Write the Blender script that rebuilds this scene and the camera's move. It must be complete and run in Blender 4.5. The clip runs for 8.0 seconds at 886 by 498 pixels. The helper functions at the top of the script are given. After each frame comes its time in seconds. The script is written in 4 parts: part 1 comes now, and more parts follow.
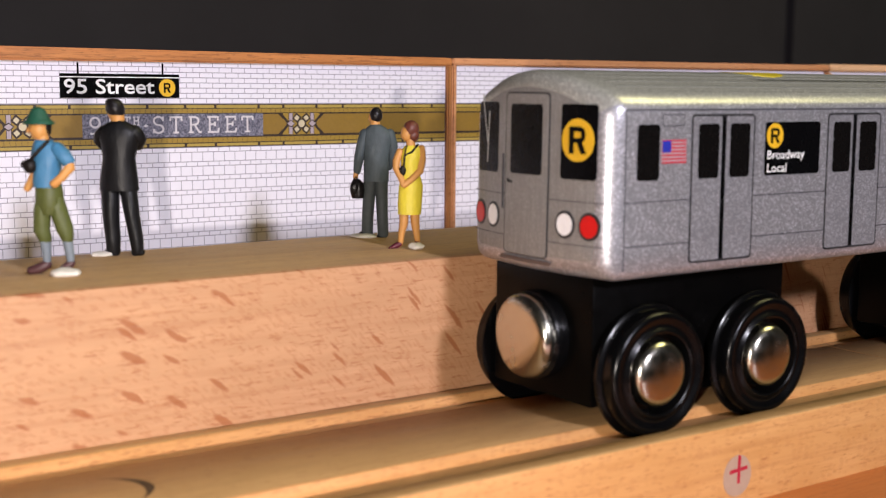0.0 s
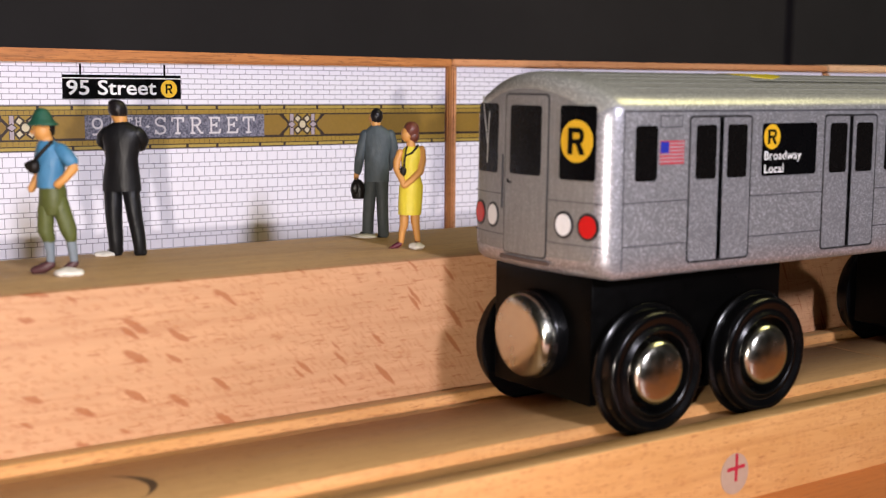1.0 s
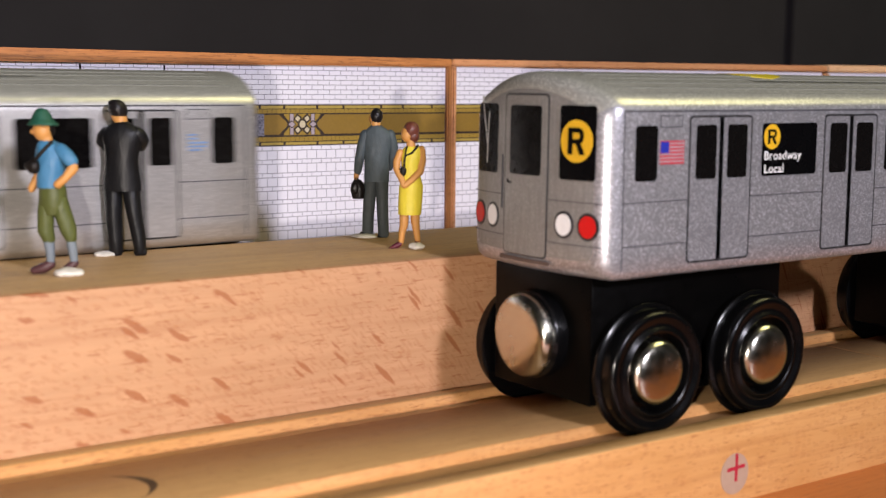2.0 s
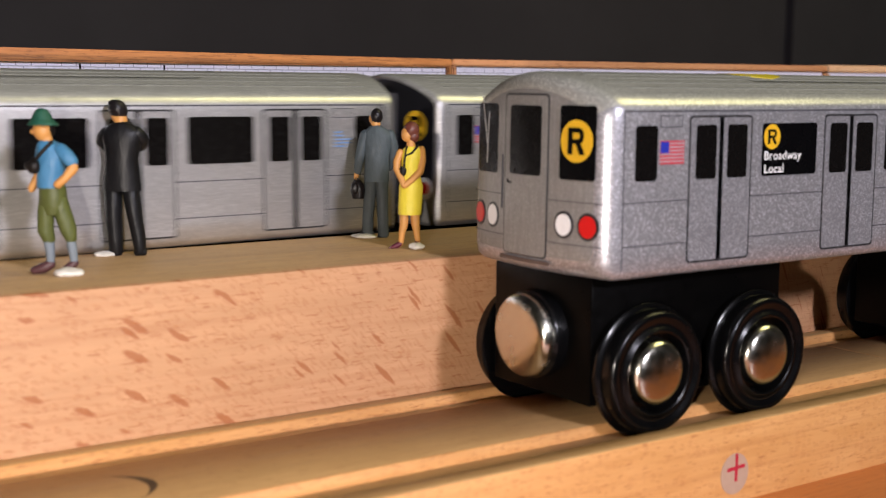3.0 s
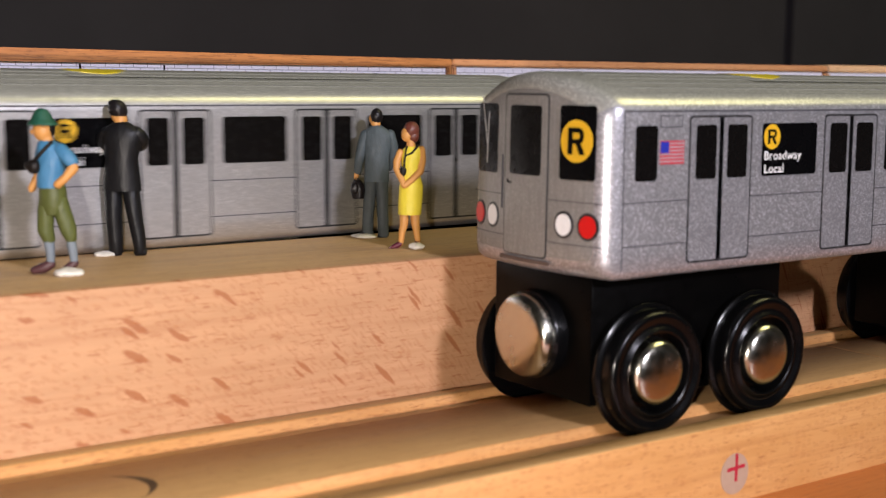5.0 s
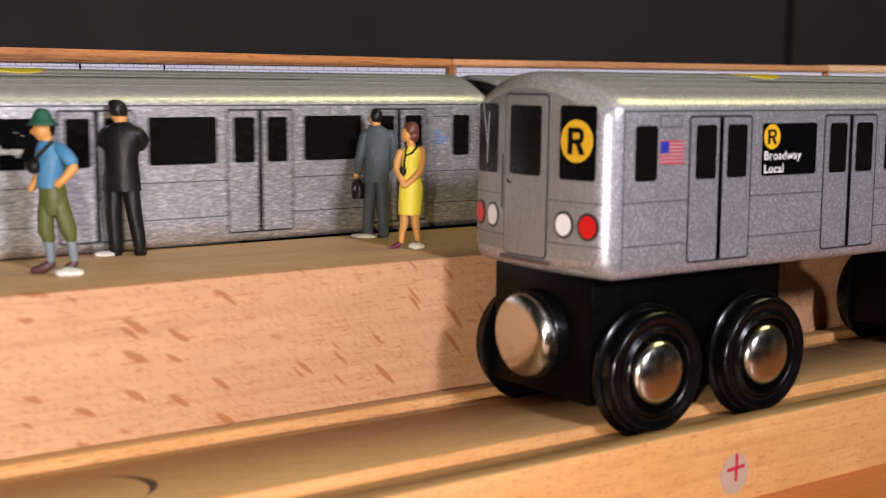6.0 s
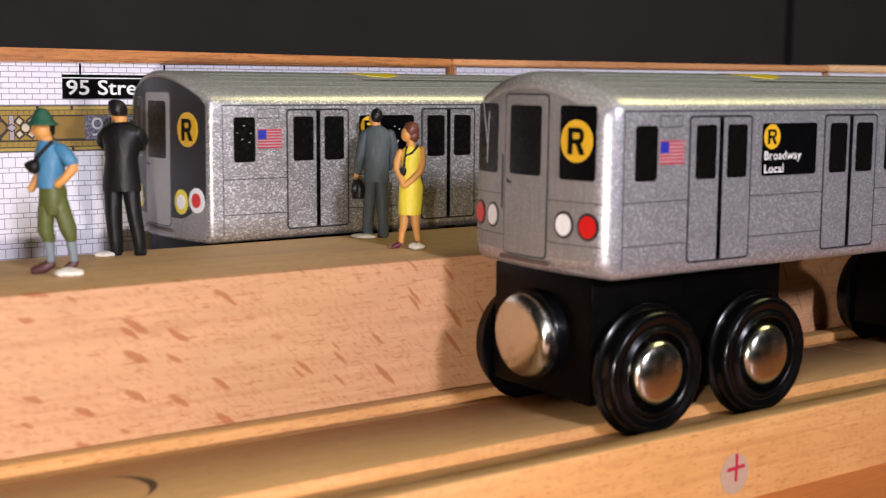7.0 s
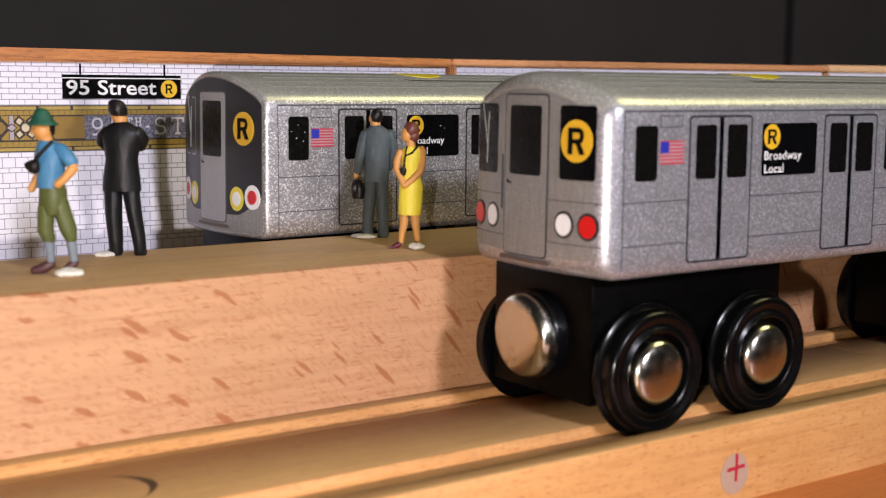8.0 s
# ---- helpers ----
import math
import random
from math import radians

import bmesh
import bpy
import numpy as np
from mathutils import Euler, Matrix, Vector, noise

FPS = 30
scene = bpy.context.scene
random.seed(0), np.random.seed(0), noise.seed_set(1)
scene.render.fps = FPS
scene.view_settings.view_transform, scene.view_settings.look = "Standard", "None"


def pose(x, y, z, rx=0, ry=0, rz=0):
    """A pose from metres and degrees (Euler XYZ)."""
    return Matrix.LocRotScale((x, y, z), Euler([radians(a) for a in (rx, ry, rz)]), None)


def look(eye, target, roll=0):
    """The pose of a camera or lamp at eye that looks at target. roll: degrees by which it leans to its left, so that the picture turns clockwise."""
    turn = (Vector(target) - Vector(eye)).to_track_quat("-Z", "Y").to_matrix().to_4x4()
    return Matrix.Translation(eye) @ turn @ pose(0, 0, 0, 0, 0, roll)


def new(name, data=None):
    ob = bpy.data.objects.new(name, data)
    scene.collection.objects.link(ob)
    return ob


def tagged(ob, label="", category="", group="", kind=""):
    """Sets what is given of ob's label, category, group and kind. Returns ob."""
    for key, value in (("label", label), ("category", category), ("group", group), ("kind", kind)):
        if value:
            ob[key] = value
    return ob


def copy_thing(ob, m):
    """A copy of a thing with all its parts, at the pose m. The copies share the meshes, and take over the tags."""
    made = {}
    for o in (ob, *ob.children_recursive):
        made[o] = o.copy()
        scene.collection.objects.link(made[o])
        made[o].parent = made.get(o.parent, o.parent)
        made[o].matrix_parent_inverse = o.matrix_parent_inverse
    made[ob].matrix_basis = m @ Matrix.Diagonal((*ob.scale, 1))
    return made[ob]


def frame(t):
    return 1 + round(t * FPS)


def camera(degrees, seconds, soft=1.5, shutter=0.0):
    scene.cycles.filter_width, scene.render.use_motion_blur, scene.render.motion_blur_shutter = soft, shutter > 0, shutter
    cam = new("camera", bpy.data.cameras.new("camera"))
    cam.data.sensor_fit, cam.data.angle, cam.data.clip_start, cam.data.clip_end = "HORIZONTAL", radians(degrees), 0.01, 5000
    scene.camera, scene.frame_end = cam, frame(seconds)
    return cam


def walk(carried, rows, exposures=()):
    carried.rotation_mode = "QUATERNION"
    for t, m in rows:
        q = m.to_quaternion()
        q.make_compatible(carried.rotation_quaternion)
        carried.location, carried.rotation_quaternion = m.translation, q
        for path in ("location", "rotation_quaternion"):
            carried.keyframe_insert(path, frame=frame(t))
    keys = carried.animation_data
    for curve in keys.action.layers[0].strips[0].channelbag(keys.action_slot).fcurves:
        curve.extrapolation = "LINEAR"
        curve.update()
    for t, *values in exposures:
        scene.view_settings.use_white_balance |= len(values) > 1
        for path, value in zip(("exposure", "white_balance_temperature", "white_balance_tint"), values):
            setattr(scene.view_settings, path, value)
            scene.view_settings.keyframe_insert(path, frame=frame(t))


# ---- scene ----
# The toy station, numbers in millimetres until MM turns them into metres.
MM = 0.001


def at(x, y, z, rz=0.0):
    return pose(x * MM, y * MM, z * MM, 0, 0, rz)


# ---- camera ----
EYE = Vector((-114.12, -139.63, 48.44))
AIM = Vector((0.56776, 0.81274, -0.13078))


def eye_at(step):
    e = (EYE + AIM * step) * MM
    return look(e, e + AIM, 0.45)


cam = camera(39.36, 8.0, soft=1.25, shutter=0.25)
# the lens is set on the far track; what stands nearer is a little soft
cam.data.dof.use_dof, cam.data.dof.focus_distance, cam.data.dof.aperture_fstop = True, 0.236, 36
walk(cam, [(0.0, eye_at(1.6)), (0.2, eye_at(1.5)), (0.45, eye_at(0.05)), (0.6, eye_at(0.0)), (8.0, eye_at(0.0))])

# ---- world and lamps ----
world = bpy.data.worlds.new("room_air")
world.use_nodes = True
scene.world = world
world.node_tree.nodes["Background"].inputs[0].default_value = (1.0, 0.86, 0.62, 1)
world.node_tree.nodes["Background"].inputs[1].default_value = 0.024


def area_lamp(name, place, target, size, watts, colour):
    data = bpy.data.lights.new(name, "AREA")
    data.shape, data.size, data.energy, data.color = "DISK", size, watts, colour
    ob = new(name, data)
    ob.matrix_world = look(Vector(place) * MM, Vector(target) * MM)
    return ob


area_lamp("desk_lamp_light", (-30, -1252, 560), (-5, 40, 25), 0.14, 14.4, (0.90, 0.87, 1.0))
area_lamp("phone_light", (-135, -136, 31), (20, 60, 28), 0.0045, 0.30, (1.0, 0.90, 0.83))
area_lamp("ceiling_light_glow", (850, -420, 1150), (50, 0, 20), 0.7, 6.6, (0.95, 0.87, 0.40))
scene.view_settings.exposure = 0.0


# ---- materials ----
def material(name, colour, rough=0.5, metal=0.0, spec=0.5):
    m = bpy.data.materials.new(name)
    m.use_nodes = True
    b = m.node_tree.nodes["Principled BSDF"]
    b.inputs["Base Color"].default_value = (*colour, 1)
    b.inputs["Roughness"].default_value = rough
    b.inputs["Metallic"].default_value = metal
    b.inputs["Specular IOR Level"].default_value = spec
    return m


class Nodes:
    def __init__(self, m):
        self.t = m.node_tree
        self.b = self.t.nodes["Principled BSDF"]
        self.co = self.t.nodes.new("ShaderNodeTexCoord").outputs["Object"]

    def link(self, a, b):
        self.t.links.new(a, b)

    def scaled(self, sx, sy, sz, rot=(0, 0, 0)):
        n = self.t.nodes.new("ShaderNodeMapping")
        n.inputs["Scale"].default_value = (sx, sy, sz)
        n.inputs["Rotation"].default_value = rot
        self.link(self.co, n.inputs["Vector"])
        return n.outputs[0]

    def noise(self, vec, scale, detail=4.0, rough=0.6):
        n = self.t.nodes.new("ShaderNodeTexNoise")
        n.inputs["Scale"].default_value = scale
        n.inputs["Detail"].default_value = detail
        n.inputs["Roughness"].default_value = rough
        self.link(vec, n.inputs["Vector"])
        return n.outputs["Fac"]

    def cells(self, vec, scale, feature="F1", out="Distance"):
        n = self.t.nodes.new("ShaderNodeTexVoronoi")
        n.feature = feature
        n.inputs["Scale"].default_value = scale
        self.link(vec, n.inputs["Vector"])
        return n.outputs[out]

    def ramp(self, fac, stops):
        n = self.t.nodes.new("ShaderNodeValToRGB")
        e = n.color_ramp.elements
        while len(e) < len(stops):
            e.new(0.5)
        for el, (p, c) in zip(e, stops):
            el.position = p
            el.color = (*c, 1) if len(c) == 3 else c
        self.link(fac, n.inputs[0])
        return n.outputs[0]

    def mix(self, fac, a, b, mode="MIX"):
        n = self.t.nodes.new("ShaderNodeMix")
        n.data_type, n.blend_type = "RGBA", mode
        for i, v in ((0, fac), (6, a), (7, b)):
            if isinstance(v, (float, int)):
                n.inputs[i].default_value = v
            elif isinstance(v, tuple):
                n.inputs[i].default_value = (*v, 1)
            else:
                self.link(v, n.inputs[i])
        return n.outputs[2]

    def math(self, op, a, b):
        n = self.t.nodes.new("ShaderNodeMath")
        n.operation = op
        for i, v in enumerate((a, b)):
            if isinstance(v, (float, int)):
                n.inputs[i].default_value = v
            else:
                self.link(v, n.inputs[i])
        return n.outputs[0]

    def bump(self, height, strength, distance):
        n = self.t.nodes.new("ShaderNodeBump")
        n.inputs["Strength"].default_value = strength
        n.inputs["Distance"].default_value = distance
        self.link(height, n.inputs["Height"])
        self.link(n.outputs[0], self.b.inputs["Normal"])


def wood(name, light, dark, fleck, fleck_amount=0.5, rough=0.55, flecks=None, figure=0.2, streak=1.0, lines_at=(14, 900)):
    """Beech: long grain along x and a fine fibrous relief. flecks: slope and bend of the dark ray flecks, and how many of them are large."""
    m = material(name, light, rough)
    n = Nodes(m)
    grain = n.noise(n.scaled(60, 420, 420), 1.0, 6, 0.65)
    broad = n.noise(n.scaled(9, 60, 60), 1.0, 3)
    base = n.mix(n.ramp(grain, [(0.35, (0, 0, 0)), (0.68, (1, 1, 1))]), dark, light)
    base = n.mix(n.ramp(broad, [(0.3, (0, 0, 0)), (0.7, (1, 1, 1))]), n.mix(figure, base, dark), base)
    lines = n.noise(n.scaled(lines_at[0], lines_at[1], lines_at[1]), 1.0, 3)
    base = n.mix(n.math("MULTIPLY", n.ramp(lines, [(0.52, (0, 0, 0)), (0.66, (1, 1, 1))]), 0.35 * streak), base, n.mix(0.55, dark, fleck))
    pores = n.noise(n.scaled(420, 2400, 2400), 1.0, 2)
    base = n.mix(n.ramp(pores, [(0.30, (1, 1, 1)), (0.42, (0, 0, 0))]), base, n.mix(0.5, dark, fleck))
    relief = n.math("ADD", grain, pores)
    if flecks:
        slope, bend, share = flecks
        axes = n.t.nodes.new("ShaderNodeSeparateXYZ")
        n.link(n.co, axes.inputs[0])
        x, z = axes.outputs[0], axes.outputs[2]
        # the rays run steeper towards one end of the board
        lean = n.math("ADD", n.math("ADD", z, n.math("MULTIPLY", axes.outputs[1], 0.6)), n.math("ADD", n.math("MULTIPLY", x, slope), n.math("MULTIPLY", n.math("MULTIPLY", x, x), bend)))
        wob = n.math("MULTIPLY", n.math("SUBTRACT", n.noise(n.co, 420, 3), 0.5), 0.0011)

        def rays(sx, sz, keep, thick):
            place = n.t.nodes.new("ShaderNodeCombineXYZ")
            n.link(n.math("MULTIPLY", x, sx), place.inputs[0])
            n.link(n.math("MULTIPLY", n.math("ADD", lean, wob), sz), place.inputs[1])
            v = n.t.nodes.new("ShaderNodeTexVoronoi")
            v.voronoi_dimensions = "2D"
            v.inputs["Scale"].default_value = 1.0
            n.link(place.outputs[0], v.inputs["Vector"])
            sep = n.t.nodes.new("ShaderNodeSeparateColor")
            n.link(v.outputs["Color"], sep.inputs[0])
            # each ray has its own size; most cells hold none
            size = n.math("MULTIPLY", n.ramp(sep.outputs[0], [(1 - keep - 0.02, (0, 0, 0)), (1 - keep, (0.45, 0.45, 0.45)), (1.0, (1, 1, 1))]), thick)
            edge = n.math("SUBTRACT", size, v.outputs["Distance"])
            return n.ramp(edge, [(0.0, (0, 0, 0)), (0.10, (1, 1, 1))])

        base = n.mix(n.math("MULTIPLY", rays(150, 430, share, 0.33), fleck_amount), base, fleck)
        small = rays(700, 1300, 0.5, 0.55)
        base = n.mix(n.math("MULTIPLY", small, 0.26 * fleck_amount), base, fleck)
        relief = n.math("SUBTRACT", relief, n.math("MULTIPLY", small, 0.5))
    n.link(base, n.b.inputs["Base Color"])
    n.link(n.ramp(grain, [(0.2, (rough - 0.1,) * 3), (0.8, (rough + 0.12,) * 3)]), n.b.inputs["Roughness"])
    n.bump(relief, 0.3, 0.0002)
    return m


def silver_paint(name, colour, rough=0.36, metal=0.75, sparkle=1.0, dark=0.8, glint=1.7, fine=4200, brushed=0.0):
    """Metallic paint: every flake of pigment tilts its own way; dark and glint put its catch of light into the colour.
    brushed: fine upright strokes in the paint.
    """
    m = material(name, colour, rough, metal)
    n = Nodes(m)
    warp = n.t.nodes.new("ShaderNodeMix")
    warp.data_type, warp.blend_type = "RGBA", "ADD"
    warp.inputs[0].default_value = 0.00012
    drift = n.t.nodes.new("ShaderNodeTexNoise")
    drift.inputs["Scale"].default_value = fine * 0.6
    n.link(n.co, drift.inputs["Vector"])
    n.link(n.co, warp.inputs[6])
    n.link(drift.outputs["Color"], warp.inputs[7])
    flakes = n.cells(warp.outputs[2], fine, "F1", "Color")
    sep = n.t.nodes.new("ShaderNodeSeparateColor")
    n.link(flakes, sep.inputs[0])
    tone = n.ramp(sep.outputs[0], [(0.0, tuple(c * dark for c in colour)), (0.74, colour), (0.90, tuple(min(1, c * glint) for c in colour))])
    cloud = n.noise(n.scaled(90, 90, 260), 1.0, 4)
    tone = n.mix(n.ramp(cloud, [(0.3, (0.35,) * 3), (0.7, (0.0,) * 3)]), tone, n.mix(0.5, tone, tuple(c * 0.5 for c in colour)))
    relief = sep.outputs[1]
    if brushed:
        strokes = n.noise(n.scaled(2600, 2600, 170), 1.0, 3)
        tone = n.mix(n.math("MULTIPLY", n.ramp(strokes, [(0.38, (1, 1, 1)), (0.56, (0, 0, 0))]), brushed), tone, tuple(c * 0.55 for c in colour))
        relief = n.math("ADD", relief, strokes)
    n.link(tone, n.b.inputs["Base Color"])
    n.bump(relief, 0.22 * sparkle, 0.00005)
    return m


def dusty(name, colour, rough, metal=0.0, spread=0.12, scale=900, spec=0.5, folds=0.0):
    """A plain painted or moulded surface with slight clouds and fine unevenness."""
    m = material(name, colour, rough, metal, spec)
    n = Nodes(m)
    fac = n.noise(n.co, scale, 5)
    n.link(n.mix(fac, tuple(c * (1 - spread) for c in colour), tuple(min(1, c * (1 + spread)) for c in colour)), n.b.inputs["Base Color"])
    n.link(n.ramp(n.noise(n.co, scale * 0.3, 3), [(0.3, (max(0, rough - 0.07),) * 3), (0.7, (rough + 0.07,) * 3)]), n.b.inputs["Roughness"])
    if folds:
        n.bump(n.noise(n.scaled(1, 1, 0.45), 750, 3), folds, 0.0006)
    else:
        n.bump(fac, 0.08, 0.0001)
    return m


BEECH = wood("beech_platform", (0.575, 0.308, 0.158), (0.495, 0.258, 0.126), (0.32, 0.095, 0.025), 0.78, flecks=(1.15, 5.6, 0.33))
TRACK = wood("beech_track", (0.66, 0.345, 0.13), (0.55, 0.265, 0.088), (0.32, 0.10, 0.03), 0.55, flecks=(0.03, 0.0, 0.04))
# Track beech for upward faces, with their dimmer, yellower light put into the colour.
TRACK_SHADED = wood("shaded_track_top", (0.46, 0.275, 0.115), (0.38, 0.22, 0.088), (0.24, 0.10, 0.04), 0.3, 0.5, streak=0.8)
# Top grain shows no ray flecks; overhead light's olive cast is put into colour.
BEECH_TOP = wood("beech_platform_top", (0.56, 0.345, 0.165), (0.43, 0.265, 0.12), (0.26, 0.13, 0.06), 0.3, figure=0.5, streak=1.3)
FRAME_WOOD = wood("frame_wood", (0.65, 0.265, 0.075), (0.46, 0.17, 0.045), (0.13, 0.04, 0.01), 0.3, streak=2.4, lines_at=(130, 2300))
POST_WOOD = wood("post_wood", (0.50, 0.205, 0.062), (0.42, 0.165, 0.048), (0.20, 0.07, 0.02), 0.3, streak=0.3)
PALE_WOOD = wood("pale_frame_wood", (0.88, 0.56, 0.32), (0.80, 0.48, 0.25), (0.5, 0.24, 0.1), 0.3)
MID_WOOD = wood("light_frame_wood", (0.74, 0.36, 0.17), (0.60, 0.27, 0.11), (0.28, 0.10, 0.03), 0.3)
TABLE_WOOD = wood("table_wood", (0.50, 0.165, 0.045), (0.42, 0.125, 0.03), (0.22, 0.06, 0.02), 0.2, 0.35)
# One paint: flake glints are put into the colour, fainter on the near car.
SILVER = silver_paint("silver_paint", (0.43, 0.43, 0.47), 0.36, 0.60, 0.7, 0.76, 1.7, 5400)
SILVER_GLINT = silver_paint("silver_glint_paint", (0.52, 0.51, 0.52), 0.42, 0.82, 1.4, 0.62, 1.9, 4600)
LEAF_GLINT = silver_paint("door_glint_paint", (0.50, 0.49, 0.50), 0.42, 0.82, 1.4, 0.62, 1.9, 4600)
# Roof base is lighter than the sides: ceiling-light sheen put into the colour.
SILVER_ROOF = silver_paint("lit_roof_paint", (0.61, 0.61, 0.57), 0.33, 0.5, 0.5, 0.78, 1.4, 5200)
# Brushed ends; their base is darkened in colour against the strong phone light.
SILVER_FRONT = silver_paint("dimmed_front_paint", (0.295, 0.29, 0.285), 0.44, 0.25, 0.4, 0.88, 1.25, 6000, 0.35)
LEAF = silver_paint("door_paint", (0.39, 0.39, 0.43), 0.36, 0.56, 0.6, 0.78, 1.6, 5600)
# Same paint on the passing cars, with flake glints mostly left out of colour.
SMOOTH_SILVER = silver_paint("smooth_silver_paint", (0.56, 0.55, 0.55), 0.43, 0.88, 0.3, 0.85, 1.25, 5200)
SMOOTH_LEAF = silver_paint("smooth_door_paint", (0.53, 0.52, 0.52), 0.43, 0.88, 0.3, 0.85, 1.25, 5200)
DOOR_GREY = dusty("grey_door_paint", (0.36, 0.36, 0.37), 0.42, 0.2)
LINE = material("thin_grey_line", (0.075, 0.075, 0.088), 0.5)
SEAM_BLACK = dusty("door_outline_print", (0.02, 0.02, 0.023), 0.35)
INK = dusty("black_print", (0.0025, 0.0025, 0.003), 0.28, spec=0.08)
GLASS_INK = dusty("dark_window_print", (0.0045, 0.004, 0.004), 0.26, 0.0, 0.5, 2500, 0.1)
MASK = dusty("charcoal_face", (0.012, 0.012, 0.015), 0.33, 0.0, 0.25, 700, 0.3)
YELLOW = dusty("route_yellow", (0.76, 0.45, 0.02), 0.4)
ROOF_YELLOW = dusty("roof_yellow", (0.70, 0.55, 0.02), 0.45)
WHITE = dusty("white_print", (0.86, 0.86, 0.88), 0.4)
RED = dusty("lamp_red", (0.60, 0.005, 0.007), 0.3)
LAMP_YELLOW = dusty("lamp_yellow", (0.80, 0.66, 0.05), 0.35)
BLUE = dusty("flag_blue", (0.02, 0.03, 0.34), 0.4)
FLAG_RED = dusty("flag_red", (0.45, 0.035, 0.055), 0.4)
PLASTIC = dusty("black_plastic", (0.002, 0.002, 0.0023), 0.24, 0.0, 0.3, 500, 0.25)
BLACK_WOOD = dusty("black_stained_wood", (0.0016, 0.0015, 0.0015), 0.34, 0.0, 0.5, 1500, 0.07)
CHROME = dusty("nickel", (0.56, 0.54, 0.47), 0.22, 1.0, 0.1, 1500)
PAPER = dusty("white_wall_sheet", (0.84, 0.82, 0.91), 0.5, 0.0, 0.03)
GROUT = dusty("grout_print", (0.33, 0.31, 0.38), 0.55)
BACK = dusty("dark_curtain", (0.029, 0.0265, 0.031), 0.85, 0.0, 0.3, 14)
ROOM = dusty("dim_room_paint", (0.07, 0.065, 0.055), 0.8, 0.0, 0.1, 6)
GOLD = dusty("gold_tile", (0.34, 0.22, 0.035), 0.45, 0.0, 0.15, 1500)
GOLD_DARK = dusty("gold_field", (0.26, 0.155, 0.025), 0.45, 0.0, 0.15, 1200)
GOLD_LIGHT = dusty("gold_light", (0.43, 0.31, 0.07), 0.45, 0.0, 0.15, 1500)
UMBER = dusty("umber_line", (0.032, 0.018, 0.012), 0.5)
LILAC = dusty("lilac_tile", (0.42, 0.35, 0.40), 0.5, 0.0, 0.15, 1500)
CREAM = dusty("cream_tile", (0.60, 0.52, 0.36), 0.5, 0.0, 0.15, 1500)
SLATE = dusty("slate_mosaic", (0.20, 0.19, 0.26), 0.5, 0.0, 0.3, 2500)
LETTER = dusty("letter_mosaic", (0.64, 0.61, 0.64), 0.5, 0.0, 0.2, 2500)


def speckled(m, a, b, scale):
    n = Nodes(m)
    n.link(n.ramp(n.cells(n.co, scale, "F1", "Color"), [(0.25, a), (0.75, b)]), n.b.inputs["Base Color"])


speckled(SLATE, (0.065, 0.065, 0.10), (0.25, 0.245, 0.315), 4200)


# ---- mesh helpers ----
def part(name, bm, mats, parent=None, label="", smooth=35, keep=False):
    """Links a bmesh, in millimetres, as one mesh object under a thing or a part."""
    if not keep:
        bmesh.ops.recalc_face_normals(bm, faces=bm.faces)
    for v in bm.verts:
        v.co *= MM
    me = bpy.data.meshes.new(name)
    bm.to_mesh(me)
    bm.free()
    for m in (mats if isinstance(mats, (list, tuple)) else [mats]):
        me.materials.append(m)
    me.shade_smooth()
    me.set_sharp_from_angle(angle=radians(smooth))
    ob = new(name, me)
    ob.parent = parent
    if label:
        ob["label"] = label
    return ob


def empty(name, m, label, category, group="", kind=""):
    ob = new(name)
    ob.matrix_world = m
    ob.empty_display_size = 0.01
    return tagged(ob, label, category, group, kind)


def box(bm, x0, x1, y0, y1, z0, z1, r=0.0, mat=0, seg=2):
    vs = [bm.verts.new((x, y, z)) for x in (x0, x1) for y in (y0, y1) for z in (z0, z1)]
    fs = [bm.faces.new([vs[i] for i in q]) for q in ((0, 1, 3, 2), (4, 6, 7, 5), (0, 4, 5, 1), (2, 3, 7, 6), (0, 2, 6, 4), (1, 5, 7, 3))]
    for f in fs:
        f.material_index = mat
    if r:
        es = list({e for f in fs for e in f.edges})
        got = bmesh.ops.bevel(bm, geom=es, offset=r, segments=seg, affect="EDGES", profile=0.5)
        for f in got["faces"]:
            f.material_index = mat
    return fs


def lathe(bm, prof, axis="y", seg=40, mat=0):
    """Turns (radius, along) pairs round an axis through the origin."""
    rings = []
    for r, a in prof:
        ring = []
        for i in range(seg if r > 1e-6 else 1):
            t = 2 * math.pi * i / seg
            c, s = r * math.cos(t), r * math.sin(t)
            ring.append(bm.verts.new({"y": (c, a, s), "x": (a, c, s), "z": (c, s, a)}[axis]))
        rings.append(ring)
    for p, q in zip(rings, rings[1:]):
        for i in range(seg):
            j = (i + 1) % seg
            if len(p) == 1 and len(q) == 1:
                continue
            loop = [p[0], q[j], q[i]] if len(p) == 1 else ([p[i], p[j], q[0]] if len(q) == 1 else [p[i], p[j], q[j], q[i]])
            bm.faces.new(loop).material_index = mat


def rounded(u0, u1, v0, v1, r, seg=4):
    """The outline of a rectangle with round corners, counter-clockwise."""
    out = []
    for cu, cv, a in ((u1 - r, v1 - r, 0), (u0 + r, v1 - r, 90), (u0 + r, v0 + r, 180), (u1 - r, v0 + r, 270)):
        for i in range(seg + 1):
            t = radians(a + 90 * i / seg)
            out.append((cu + r * math.cos(t), cv + r * math.sin(t)))
    return out


def ellipse(cu, cv, ru, rv, seg=28):
    return [(cu + ru * math.cos(2 * math.pi * i / seg), cv + rv * math.sin(2 * math.pi * i / seg)) for i in range(seg)]


